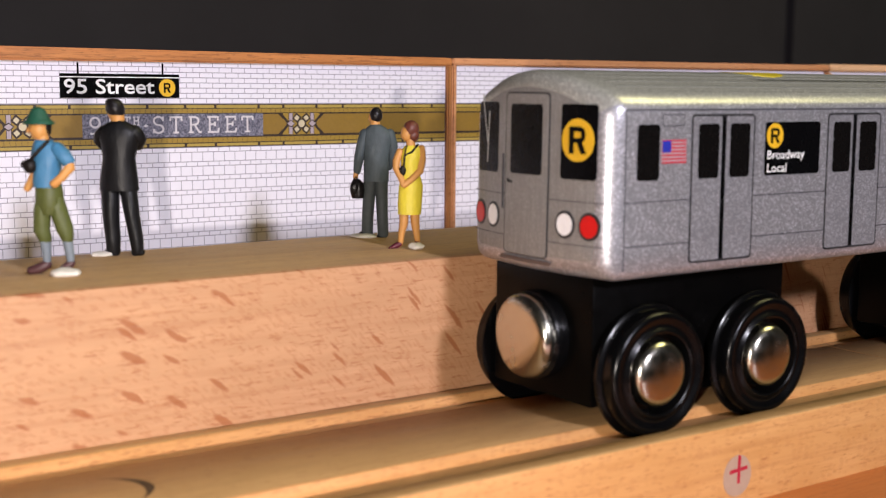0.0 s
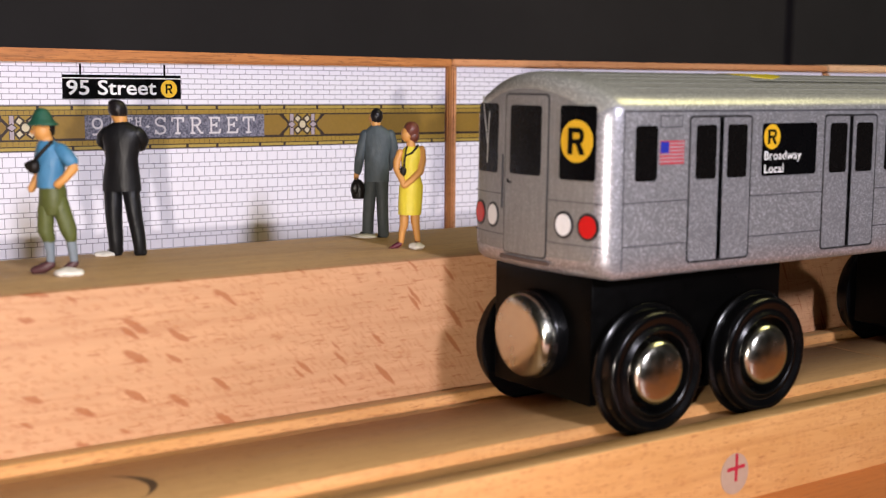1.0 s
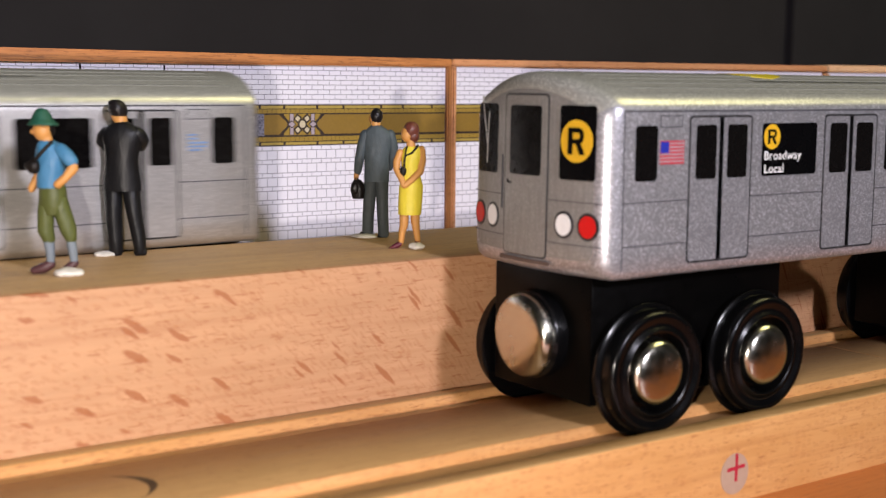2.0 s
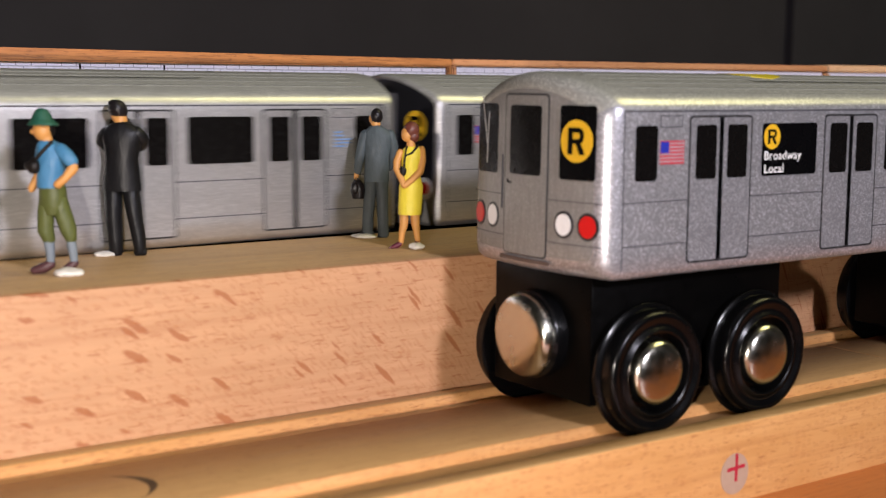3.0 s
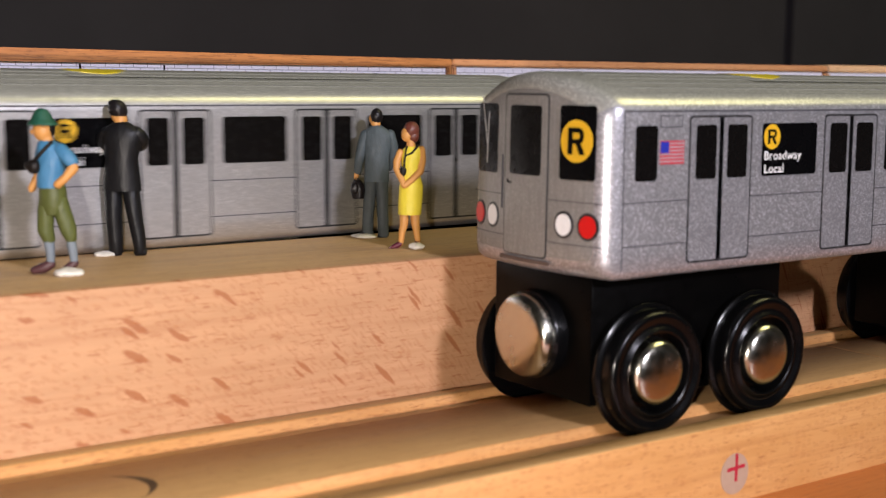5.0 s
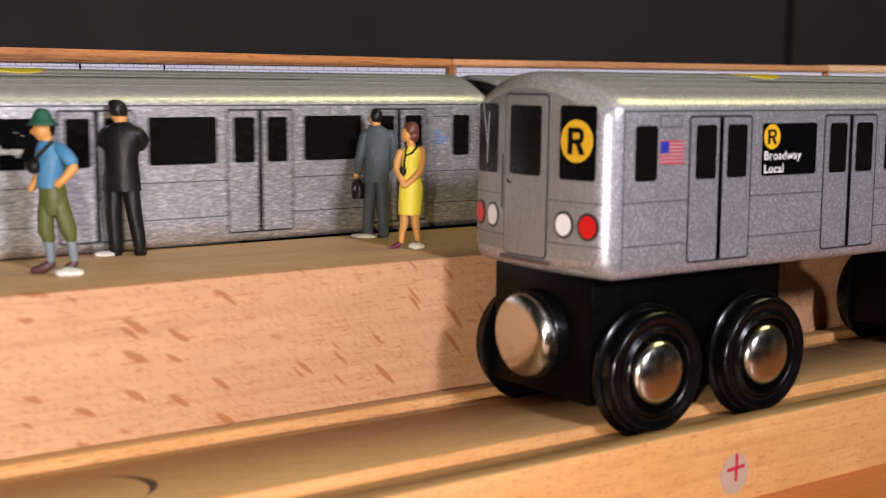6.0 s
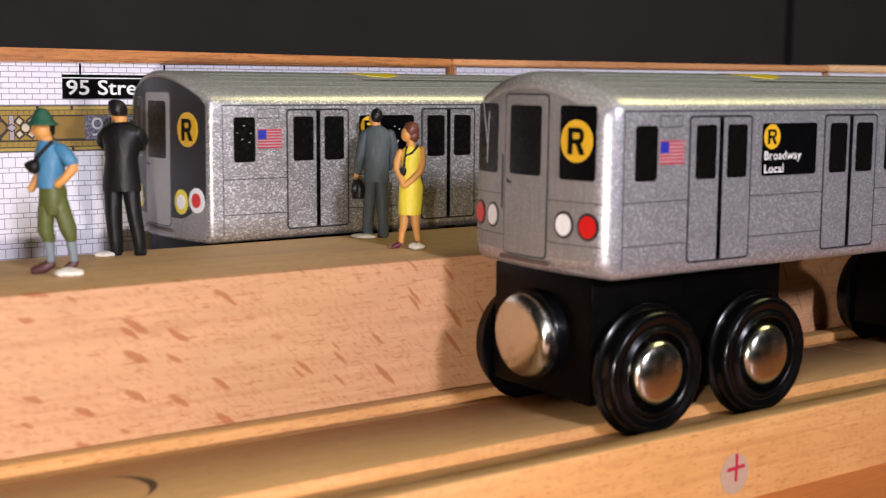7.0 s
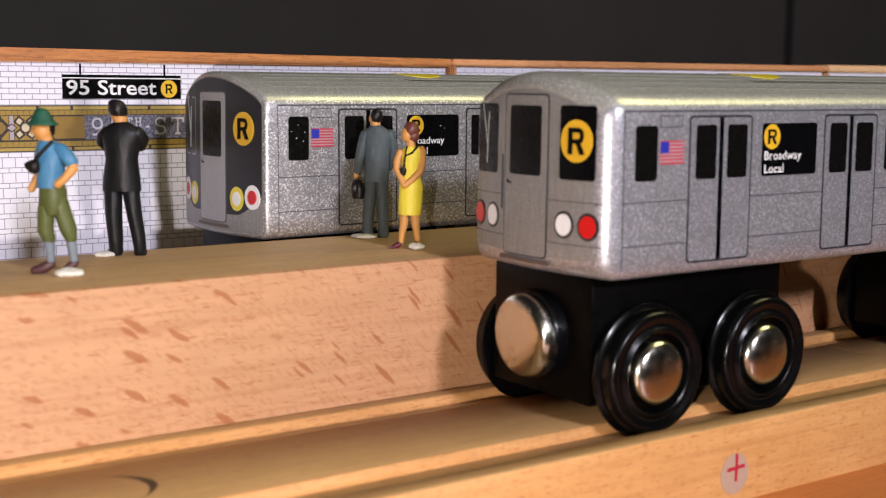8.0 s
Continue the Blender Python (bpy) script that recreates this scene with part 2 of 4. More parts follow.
def plate(bm, outline, put, high, mat=0, low=-0.03):
    """A thin plate on a surface: put(u, v, off) gives the place at a height off above it."""
    top = [bm.verts.new(put(u, v, high)) for u, v in outline]
    bot = [bm.verts.new(put(u, v, low)) for u, v in outline]
    bm.faces.new(top).material_index = mat
    for i in range(len(top)):
        j = (i + 1) % len(top)
        bm.faces.new((top[i], bot[i], bot[j], top[j])).material_index = mat


def slab(bm, u0, u1, v0, v1, r, put, high, mat=0, nu=6, low=-0.03):
    """A round-cornered plate in columns, so that it can follow a bowed surface."""
    us = sorted({u0 + (u1 - u0) * i / nu for i in range(nu + 1)} | ({u0 + r * (1 - math.cos(radians(a))) for a in (30, 60, 90)} | {u1 - r * (1 - math.cos(radians(a))) for a in (30, 60, 90)} if r else set()))
    cols = []
    for u in us:
        d = max(0.0, r - (u - u0), r - (u1 - u)) if r else 0.0
        cut = r - math.sqrt(max(0.0, r * r - d * d)) if r else 0.0
        cols.append([bm.verts.new(put(u, v, h)) for v, h in ((v0 + cut, low), (v0 + cut, high), ((v0 + v1) / 2, high), (v1 - cut, high), (v1 - cut, low))])
    for a, b in zip(cols, cols[1:]):
        for i in range(4):
            bm.faces.new((a[i], b[i], b[i + 1], a[i + 1])).material_index = mat
    for c in (cols[0], cols[-1]):
        if (c[1].co - c[3].co).length > 1e-6:
            bm.faces.new(c).material_index = mat


def ring(bm, outline, inner, put, high, mat=0):
    """A flat raised line between two outlines of as many points."""
    a = [bm.verts.new(put(u, v, high)) for u, v in outline]
    b = [bm.verts.new(put(u, v, high)) for u, v in inner]
    for i in range(len(a)):
        j = (i + 1) % len(a)
        bm.faces.new((a[i], a[j], b[j], b[i])).material_index = mat


def lettering(text, size, bold, spacing=1.0):
    """The faces of a line of the built-in font: (points, polygons), its width and its ink height."""
    cu = bpy.data.curves.new("line", "FONT")
    cu.body, cu.size, cu.space_character = text, size, spacing
    cu.resolution_u, cu.offset = 3, bold
    ob = bpy.data.objects.new("line", cu)
    scene.collection.objects.link(ob)
    got = ob.evaluated_get(bpy.context.evaluated_depsgraph_get())
    me = got.to_mesh()
    pts = [tuple(v.co[:2]) for v in me.vertices]
    polys = [tuple(p.vertices) for p in me.polygons]
    got.to_mesh_clear()
    bpy.data.objects.remove(ob)
    bpy.data.curves.remove(cu)
    return pts, polys


def write(bm, text, u0, u1, v0, v1, put, high, mat=0, flip=False, bold=0.015):
    """Letters that fill the box u0..u1, v0..v1 on a surface."""
    pts, polys = lettering(text, 1.0, bold)
    xs, ys = [p[0] for p in pts], [p[1] for p in pts]
    x0, x1, y0, y1 = min(xs), max(xs), min(ys), max(ys)
    vs = []
    for x, y in pts:
        a, b = (x - x0) / (x1 - x0), (y - y0) / (y1 - y0)
        a = 1 - a if flip else a
        vs.append(bm.verts.new(put(u0 + a * (u1 - u0), v0 + b * (v1 - v0), high)))
    for q in polys:
        try:
            bm.faces.new([vs[i] for i in q]).material_index = mat
        except ValueError:
            pass


def letter_r(bm, u0, u1, v0, v1, put, high, flip=False):
    """A heavy grotesque R in the box u0..u1, v0..v1."""
    def at_box(a, b, off):
        a = 1 - a if flip else a
        return put(u0 + a * (u1 - u0), v0 + b * (v1 - v0), off)

    plate(bm, [(0, 0), (0.25, 0), (0.25, 1), (0, 1)], at_box, high)
    n = 10
    arc = [(-90 + 180 * i / n) for i in range(n + 1)]
    outer = [(0.25, 0.40)] + [(0.66 + 0.31 * math.cos(radians(t)), 0.70 + 0.30 * math.sin(radians(t))) for t in arc] + [(0.25, 1.0)]
    inner = [(0.25, 0.58)] + [(0.60 + 0.12 * math.cos(radians(t)), 0.70 + 0.12 * math.sin(radians(t))) for t in arc] + [(0.25, 0.82)]
    o = [bm.verts.new(at_box(x, y, high)) for x, y in outer]
    q = [bm.verts.new(at_box(x, y, high)) for x, y in inner]
    for i in range(len(o) - 1):
        bm.faces.new((o[i], o[i + 1], q[i + 1], q[i]))
    plate(bm, [(0.45, 0.44), (0.72, 0.44), (1.0, 0), (0.71, 0)], at_box, high)


def NEWBM():
    return bmesh.new()


# ---- table, room, tracks, platform ----
TABLE_Z = -12.0
bm = NEWBM()
box(bm, -1300, 900, -78, 640, TABLE_Z - 25, TABLE_Z, 1.5)
tagged(part("table_top", bm, TABLE_WOOD), "orange-brown varnished wooden table top", "table", kind="structure")

bm = NEWBM()
box(bm, -1500, 1500, 700, 720, -760, 1400)
tagged(part("wall_north", bm, BACK), "dark charcoal wall behind the table", "wall", kind="structure")
bm = NEWBM()
box(bm, 890, 899, 690, 699, -760, 1400)
box(bm, 1260, 1268, 690, 699, -760, 1400)
tagged(part("trim", bm, BACK), "thin dark upright trim of the wall", "trim", kind="structure")
for nm, q in (("wall_south", (-1500, 1500, -1520, -1500, -760, 1400)), ("wall_east", (1500, 1520, -1520, 720, -760, 1400)),
              ("wall_west", (-1520, -1500, -1520, 720, -760, 1400)), ("floor", (-1520, 1520, -1520, 720, -780, -760)), ("ceiling", (-1520, 1520, -1520, 720, 1400, 1420))):
    bm = NEWBM()
    box(bm, *q)
    tagged(part(nm, bm, ROOM), "plain painted room surface in dim light", nm.split("_")[0], kind="structure")

STRIP, GROOVE, DEEP = 3.6, 6.8, 1.7


def track_piece(x0, x1, name="wooden_track"):
    """A straight toy track, 40 wide and 12 high, with two milled grooves; x0..x1 along its own axis."""
    bm = NEWBM()
    a, b = 20 - STRIP, 20 - STRIP - GROOVE
    half = [(-20, TABLE_Z), (-20, -0.5), (-19.85, -0.15), (-19.5, 0), (-a - 0.25, 0), (-a, -0.25), (-a, -DEEP), (-b, -DEEP), (-b, -0.25), (-b + 0.25, 0)]
    prof = half + [(-y, z) for y, z in reversed(half)]
    rings = [[bm.verts.new((x, y * s, z)) for y, z in prof] for x, s in ((x0, 0.985), (x0 + 0.6, 1.0), (x1 - 0.6, 1.0), (x1, 0.985))]
    for p, q in zip(rings, rings[1:]):
        for i in range(len(prof)):
            j = (i + 1) % len(prof)
            bm.faces.new((p[i], p[j], q[j], q[i]))
    bm.faces.new(rings[0])
    bm.faces.new(rings[-1])
    bmesh.ops.recalc_face_normals(bm, faces=bm.faces)
    # faces that look up take the darkened copy
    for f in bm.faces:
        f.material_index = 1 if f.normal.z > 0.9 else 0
    return part(name, bm, [TRACK, TRACK_SHADED], smooth=50)


NEAR_TURN = -0.57
FAR_TURN = 2.4


def far_at(x):
    """A place on the far track, which runs at a slight angle to the platform."""
    return at(x, 68.5 + (x + 17.0) * math.tan(radians(FAR_TURN)), -0.3, FAR_TURN)


near_m = at(0, 0, 0, NEAR_TURN)


def track_thing(m, x0, x1, label, peg=False):
    root = empty("wooden_track", m, label, "toy track", "wooden toy tracks")
    t = track_piece(x0, x1, "track_body")
    t.parent = root
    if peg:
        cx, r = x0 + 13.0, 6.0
        # Flat dark strip on the deck puts the open gap's shade into colour.
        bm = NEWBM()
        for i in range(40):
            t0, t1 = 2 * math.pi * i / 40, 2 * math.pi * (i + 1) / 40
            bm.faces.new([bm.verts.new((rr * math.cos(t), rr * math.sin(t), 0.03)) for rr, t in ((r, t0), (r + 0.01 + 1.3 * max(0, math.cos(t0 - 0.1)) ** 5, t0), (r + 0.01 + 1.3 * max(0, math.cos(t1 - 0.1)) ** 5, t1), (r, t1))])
        g = part("socket_gap_shade", bm, dusty("gap_shade_brown", (0.06, 0.033, 0.014), 0.7), root, "dark strip drawing the shade in the gap round the peg")
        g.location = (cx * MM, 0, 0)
    return root


LABEL_T = "grooved beech toy train track lying on the table"
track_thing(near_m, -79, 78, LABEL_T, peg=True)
track_thing(near_m, 78.2, 222, LABEL_T)
track_thing(near_m, 222.2, 366, LABEL_T)
track_thing(near_m, -223.2, -79.2, LABEL_T)
for i in range(-8, 4):
    track_thing(far_at(i * 144.2), 0, 144, LABEL_T)

# round printed sticker with a red cross on the flank of the near track
bm = NEWBM()
on_flank = lambda u, v, off: (u, -20.0 - off, v)
plate(bm, ellipse(21.9, -7.6, 2.9, 3.1), on_flank, 0.06)
sticker = part("track_sticker", bm, dusty("sticker_paper", (0.42, 0.29, 0.22), 0.4))
sticker.matrix_world = near_m
tagged(sticker, "small round clear sticker with a red cross on the track's flank", "sticker")
bm = NEWBM()
plate(bm, [(20.3, -7.15), (24.0, -6.9), (24.0, -6.35), (20.3, -6.6)], on_flank, 0.10)
plate(bm, [(21.9, -8.8), (22.45, -8.8), (22.5, -4.6), (21.95, -4.6)], on_flank, 0.11)
part("cross", bm, dusty("cross_red", (0.42, 0.015, 0.04), 0.4), sticker, "red printed cross")

PLAT_Z, PLAT_Y0, PLAT_Y1 = 21.4, 20.15, 53.4
bm = NEWBM()
edge = [(PLAT_Y0, TABLE_Z), (PLAT_Y0, PLAT_Z - 0.7), (PLAT_Y0 + 0.2, PLAT_Z - 0.22), (PLAT_Y0 + 0.7, PLAT_Z), (PLAT_Y1 - 0.5, PLAT_Z), (PLAT_Y1, PLAT_Z - 0.4),
        (PLAT_Y1, 18.6), (46.5, 18.6), (46.5, 0.5), (43.5, 0.5), (43.5, TABLE_Z)]
ends = [[bm.verts.new((x, y, z)) for y, z in edge] for x in (-105, 260)]
for i in range(len(edge)):
    j = (i + 1) % len(edge)
    bm.faces.new((ends[0][i], ends[0][j], ends[1][j], ends[1][i]))
for e in ends:
    bm.faces.new(e)
for f in bm.faces:
    f.material_index = 1 if all(v.co.z > PLAT_Z - 0.1 for v in f.verts) else 0
tagged(part("platform_block", bm, [BEECH, BEECH_TOP]), "long solid beech block serving as the station platform", "platform")


# ---- the tiled station wall, in framed panels ----
WALL_Y = 96.6
PANELS = ((-215.6, -81.7), (-81.62, 52.46), (52.54, 186.46), (186.54, 239.0))
TOP_Z = 54.5


def on_wall(u, v, off):
    return (u, WALL_Y - off, v)


def band_ornament(bm, cx, z):
    """The cross and diamond motif of the mosaic band."""
    for s in (-1, 1):
        plate(bm, [(cx + s * 2.15, 37.8), (cx + s * 2.95, 37.8), (cx + s * 2.95, 42.2), (cx + s * 2.15, 42.2)], on_wall, 0.09, 0)
        plate(bm, [(cx + s * 2.02, 37.8), (cx + s * 2.15, 37.8), (cx + s * 2.15, 42.2), (cx + s * 2.02, 42.2)], on_wall, 0.10, 1)
        plate(bm, [(cx + s * 2.95, 37.8), (cx + s * 3.08, 37.8), (cx + s * 3.08, 42.2), (cx + s * 2.95, 42.2)], on_wall, 0.10, 1)
        plate(bm, [(cx + s * 1.5, z), (cx + s * 2.55, z - 0.85), (cx + s * 3.75, z), (cx + s * 2.55, z + 0.85)], on_wall, 0.11, 1)
        plate(bm, [(cx + s * 1.75, z), (cx + s * 2.55, z - 0.62), (cx + s * 3.4, z), (cx + s * 2.55, z + 0.62)], on_wall, 0.13, 0)
        for t in (-1, 1):
            a = (cx + s * 5.0, z + t * 2.2)
            plate(bm, [(cx + s * 3.05, z + t * 0.45), (cx + s * 3.5, z + t * 0.1), (a[0] + s * 0.3, a[1]), (a[0] - s * 0.3, a[1])], on_wall, 0.10, 1)
            c = (cx + s * 1.12, z + t * 1.2)
            for k, h, m in ((1.18, 0.10, 1), (0.66, 0.12, 2)):
                plate(bm, [(c[0] - s * k * 0.95, c[1] + t * k * 0.1), (c[0] - s * k * 0.1, c[1] - t * k * 0.95), (c[0] + s * k * 0.95, c[1] - t * k * 0.1), (c[0] + s * k * 0.1, c[1] + t * k * 0.95)], on_wall, h, m)
    plate(bm, ellipse(cx, z, 1.05, 1.1, 16), on_wall, 0.13, 1)
    plate(bm, ellipse(cx, z, 0.74, 0.78, 16), on_wall, 0.15, 2)


def arc(cx, cz, rx, rz, a0, a1, n=9):
    return [(cx + rx * math.cos(radians(a0 + (a1 - a0) * i / n)), cz + rz * math.sin(radians(a0 + (a1 - a0) * i / n))) for i in range(n + 1)]


# pen strokes of the thin serif capitals, 2.7 wide and 3.3 high
LETTER_STROKES = {
    "S": [arc(1.35, 2.45, 1.0, 0.8, 20, 270) + arc(1.35, 0.85, 1.05, 0.8, 90, -160), [(2.3, 2.5), (2.3, 3.2)], [(0.35, 0.1), (0.35, 0.8)]],
    "T": [[(1.35, 0.1), (1.35, 3.2)], [(0.1, 3.15), (2.6, 3.15)], [(0.15, 3.2), (0.1, 2.5)], [(2.55, 3.2), (2.6, 2.5)], [(0.85, 0.1), (1.85, 0.1)]],
    "R": [[(0.5, 0.1), (0.5, 3.2)], [(0.1, 3.15), (1.4, 3.15)] + arc(1.4, 2.4, 0.8, 0.75, 90, -90) + [(0.5, 1.65)], [(1.3, 1.65), (2.3, 0.15), (2.75, 0.1)], [(0.1, 0.1), (0.95, 0.1)]],
    "E": [[(0.5, 0.1), (0.5, 3.2)], [(0.1, 3.15), (2.3, 3.15), (2.35, 2.5)], [(0.5, 1.7), (1.7, 1.7)], [(1.7, 1.3), (1.7, 2.1)], [(0.1, 0.1), (2.4, 0.1), (2.55, 0.8)]],
    "H": [[(0.5, 0.1), (0.5, 3.2)], [(2.2, 0.1), (2.2, 3.2)], [(0.5, 1.7), (2.2, 1.7)], [(0.1, 3.15), (0.9, 3.15)], [(1.8, 3.15), (2.6, 3.15)], [(0.1, 0.1), (0.9, 0.1)], [(1.8, 0.1), (2.6, 0.1)]],
    "9": [arc(1.2, 2.25, 0.95, 0.95, 0, 360, 14), arc(0.65, 2.25, 1.5, 2.15, 0, -105)],
    "5": [[(2.1, 3.15), (0.65, 3.15), (0.5, 1.75)] + arc(1.1, 1.05, 1.0, 0.95, 110, -140)],
}


def mosaic_letter(bm, ch, u, v, k):
    """One capital of the name tablet, drawn in narrow strokes; each stroke lies a hair above the one before."""
    w, lift = 0.19 if k > 0.8 else 0.13, 0.15
    for stroke in LETTER_STROKES[ch]:
        for p, q in zip(stroke, stroke[1:]):
            a, b = Vector((u + p[0] * k * 0.97, v + p[1] * k)), Vector((u + q[0] * k * 0.97, v + q[1] * k))
            d = (b - a).normalized() * w
            n = Vector((-d.y, d.x))
            a, b = a - d * 0.5, b + d * 0.5
            plate(bm, [tuple(a - n), tuple(b - n), tuple(b + n), tuple(a + n)], on_wall, lift, low=0.12)
            lift += 0.004


def tile_mesh(w, h):
    bm = NEWBM()
    plate(bm, [(-w / 2, -h / 2), (w / 2, -h / 2), (w / 2, h / 2), (-w / 2, h / 2)], lambda u, v, o: (u, -o, v), 0.05)
    ob = part("tile", bm, PAPER)
    me = ob.data
    bpy.data.objects.remove(ob)
    return me


def tiles_of(panel, x0, x1, singly):
    """Brick courses above the band, square and low courses by turns below it."""
    spots = []
    z = 44.25
    row = 0
    while z < 52.3:
        x = x0 + (0.0 if row % 2 else -1.42)
        while x < x1:
            spots.append(("brick", x, z, 2.84, min(1.03, 52.4 - z)))
            x += 2.84
        z += 1.03
        row += 1
    z = 35.4
    row = 0
    while z > -11:
        h = 0.93 if row % 2 == 0 else 1.93
        x = x0 + (0.0 if row % 2 else -1.19)
        while x < x1:
            spots.append(("square" if row % 2 else "low", x, z - h, 2.38, h))
            x += 2.38
        z -= h
        row += 1
    meshes = {}
    rest = NEWBM()
    gap = 0.155
    count = 0
    for kind, x, z, w, h in spots:
        a, b = max(x, x0) + gap / 2, min(x + w, x1) - gap / 2
        if b - a < 0.2 or h < 0.3:
            continue
        whole = abs(b - a - (w - gap)) < 1e-6
        wanted = singly and whole and count < 290 and -50 < x < 45 and (kind == "square" and z > 14 or kind == "brick" and z > 47 and x < 20)
        if wanted:
            key = (kind, round(h, 3))
            if key not in meshes:
                meshes[key] = tile_mesh(w - gap, h - gap)
            ob = new("tile", meshes[key])
            ob.parent = panel
            ob.location = ((a + b) / 2 * MM, WALL_Y * MM, (z + h / 2) * MM)
            count += 1
        else:
            plate(rest, [(a, z + gap / 2), (b, z + gap / 2), (b, z + h - gap / 2), (a, z + h - gap / 2)], on_wall, 0.05)
    # plain margin of the sheet under the rail
    plate(rest, [(x0, 52.33), (x1, 52.33), (x1, 53.5), (x0, 53.5)], on_wall, 0.05)
    tagged(part("tile_field", rest, PAPER, panel), kind="stuff")


def wall_panel(x0, x1, label, full=False, bright=False, lift=((0, 0), (0, 0))):
    root = empty("station_wall_panel", at(0, 0, 0), label, "wall panel", "tiled wall panels")
    bm = NEWBM()
    box(bm, x0 + 1.0, x1 - 1.0, WALL_Y, WALL_Y + 3, TABLE_Z, TOP_Z - 0.7)
    part("backing_sheet", bm, GROUT, root, "pale grey sheet behind the tiles")
    wood_m = PALE_WOOD if bright else FRAME_WOOD if x0 < 50 else MID_WOOD
    for nm, o in (("frame_rail", rounded(x0, x1, TOP_Z - 1.75, TOP_Z, 0.8, 4)),
                  ("frame_post", rounded(x0, x0 + 1.25, TABLE_Z, TOP_Z - 1.65, 0.1, 1)), ("frame_post", rounded(x1 - 1.25, x1, TABLE_Z, TOP_Z - 1.65, 0.1, 1))):
        bm = NEWBM()
        plate(bm, o, on_wall, 1.1 if nm == "frame_rail" else 1.06, 0, -4.0)
        bmesh.ops.bevel(bm, geom=[e for e in bm.edges if all(v.co.y < WALL_Y - 0.9 for v in e.verts)], offset=0.3, segments=2, affect="EDGES")
        if nm == "frame_rail":
            # hand-planed rails: each end has a slightly different height (bottom, top)
            for v in bm.verts:
                k = (v.co.x - x0) / (x1 - x0)
                t = min(1, max(0, (v.co.z - TOP_Z + 1.75) / 1.75))
                v.co.z += sum(w * (lo * (1 - t) + hi * t) for w, (lo, hi) in zip((1 - k, k), lift))
        part(nm, bm, POST_WOOD if nm == "frame_post" and wood_m is FRAME_WOOD else wood_m, root, smooth=40)
    a, b = x0 + 1.3, x1 - 1.3
    # mosaic band
    bm = NEWBM()
    plate(bm, [(a, 35.45), (b, 35.45), (b, 44.15), (a, 44.15)], on_wall, 0.02)
    part("band_ground", bm, UMBER, root, "dark umber joints of the mosaic band")
    bm = NEWBM()
    for v0, v1 in ((35.65, 36.2), (43.35, 43.95)):
        x, i = a, 0
        while x < b:
            w = (7.6, 6.2, 9.4, 5.4)[i % 4]
            plate(bm, [(x + 0.1, v0), (min(b, x + w) - 0.1, v0), (min(b, x + w) - 0.1, v1), (x + 0.1, v1)], on_wall, 0.06, 0)
            x += w + 0.35
            i += 1
    for v0, v1 in ((36.4, 37.35), (42.35, 43.2)):
        x = a
        while x < b:
            plate(bm, [(x + 0.04, v0), (min(b, x + 1.1) - 0.04, v0), (min(b, x + 1.1) - 0.04, v1), (x + 0.04, v1)], on_wall, 0.06, 1)
            x += 1.1
    part("band_border", bm, [GOLD_LIGHT, GOLD], root, "gold border tiles")
    orn = [c for c in (-162.0, -103.6, -44.9, 13.8, 72.5, 131.2, 189.9, 248.6, 307.3) if a + 4 < c < b - 4]
    edges = [a] + [e for c in orn for e in (c - 3.3, c + 3.3)] + [b]
    bm = NEWBM()
    for e0, e1 in zip(edges[0::2], edges[1::2]):
        l, r = e0 > a + 0.1, e1 < b - 0.1
        o = [(e0 + (2.2 if l else 0.1), 37.85), (e1 - (2.2 if r else 0.1), 37.85), (e1 - 0.2, 40.0), (e1 - (2.2 if r else 0.1), 42.05), (e0 + (2.2 if l else 0.1), 42.05), (e0 + 0.2, 40.0)]
        plate(bm, o, on_wall, 0.07)
    part("band_field", bm, GOLD_DARK, root, "brown gold field of the band")
    for c in orn:
        bm = NEWBM()
        plate(bm, [(c - 4.4, 37.7), (c + 4.4, 37.7), (c + 4.4, 42.2), (c - 4.4, 42.2)], on_wall, 0.05, 3)
        band_ornament(bm, c, 40.0)
        part("band_ornament", bm, [LILAC, UMBER, CREAM, GOLD], root, "mosaic cross and diamond ornament")
    if full:
        bm = NEWBM()
        plate(bm, [(-33.6, 37.6), (4.7, 37.6), (4.7, 42.2), (-33.6, 42.2)], on_wall, 0.12)
        part("name_tablet", bm, SLATE, root, "slate blue mosaic name tablet")
        bm = NEWBM()
        for ch, u in zip("95", (-32.3, -28.7)):
            mosaic_letter(bm, ch, u, 38.4, 1.0)
        for ch, u in zip("TH", (-25.4, -23.5)):
            mosaic_letter(bm, ch, u, 40.05, 0.5)
        plate(bm, [(-21.4, 39.9), (-20.9, 39.6), (-20.4, 39.9), (-20.9, 40.2)], on_wall, 0.16)
        for ch, u in zip("STREET", (-19.6, -15.9, -11.9, -7.8, -3.9, -0.2)):
            mosaic_letter(bm, ch, u, 38.4, 1.0)
        part("name_letters", bm, LETTER, root, "pale mosaic letters of the station name")
        sign = NEWBM()
        plate(sign, [(-37.7, 45.4), (-13.8, 45.4), (-13.8, 50.0), (-37.7, 50.0)], on_wall, 0.20)
        for u in (-34.2, -17.2):
            plate(sign, [(u - 0.17, 49.9), (u + 0.17, 49.9), (u + 0.17, 52.1), (u - 0.17, 52.1)], on_wall, 0.19)
        sign = part("station_sign", sign, INK, root, "black hanging station sign")
        bm = NEWBM()
        plate(bm, [(-37.7, 49.25), (-13.8, 49.25), (-13.8, 49.45), (-37.7, 49.45)], on_wall, 0.24)
        write(bm, "95 Street", -37.0, -19.0, 46.1, 49.0, on_wall, 0.25)
        part("sign_letters", bm, WHITE, sign, "white sign lettering")
        bm = NEWBM()
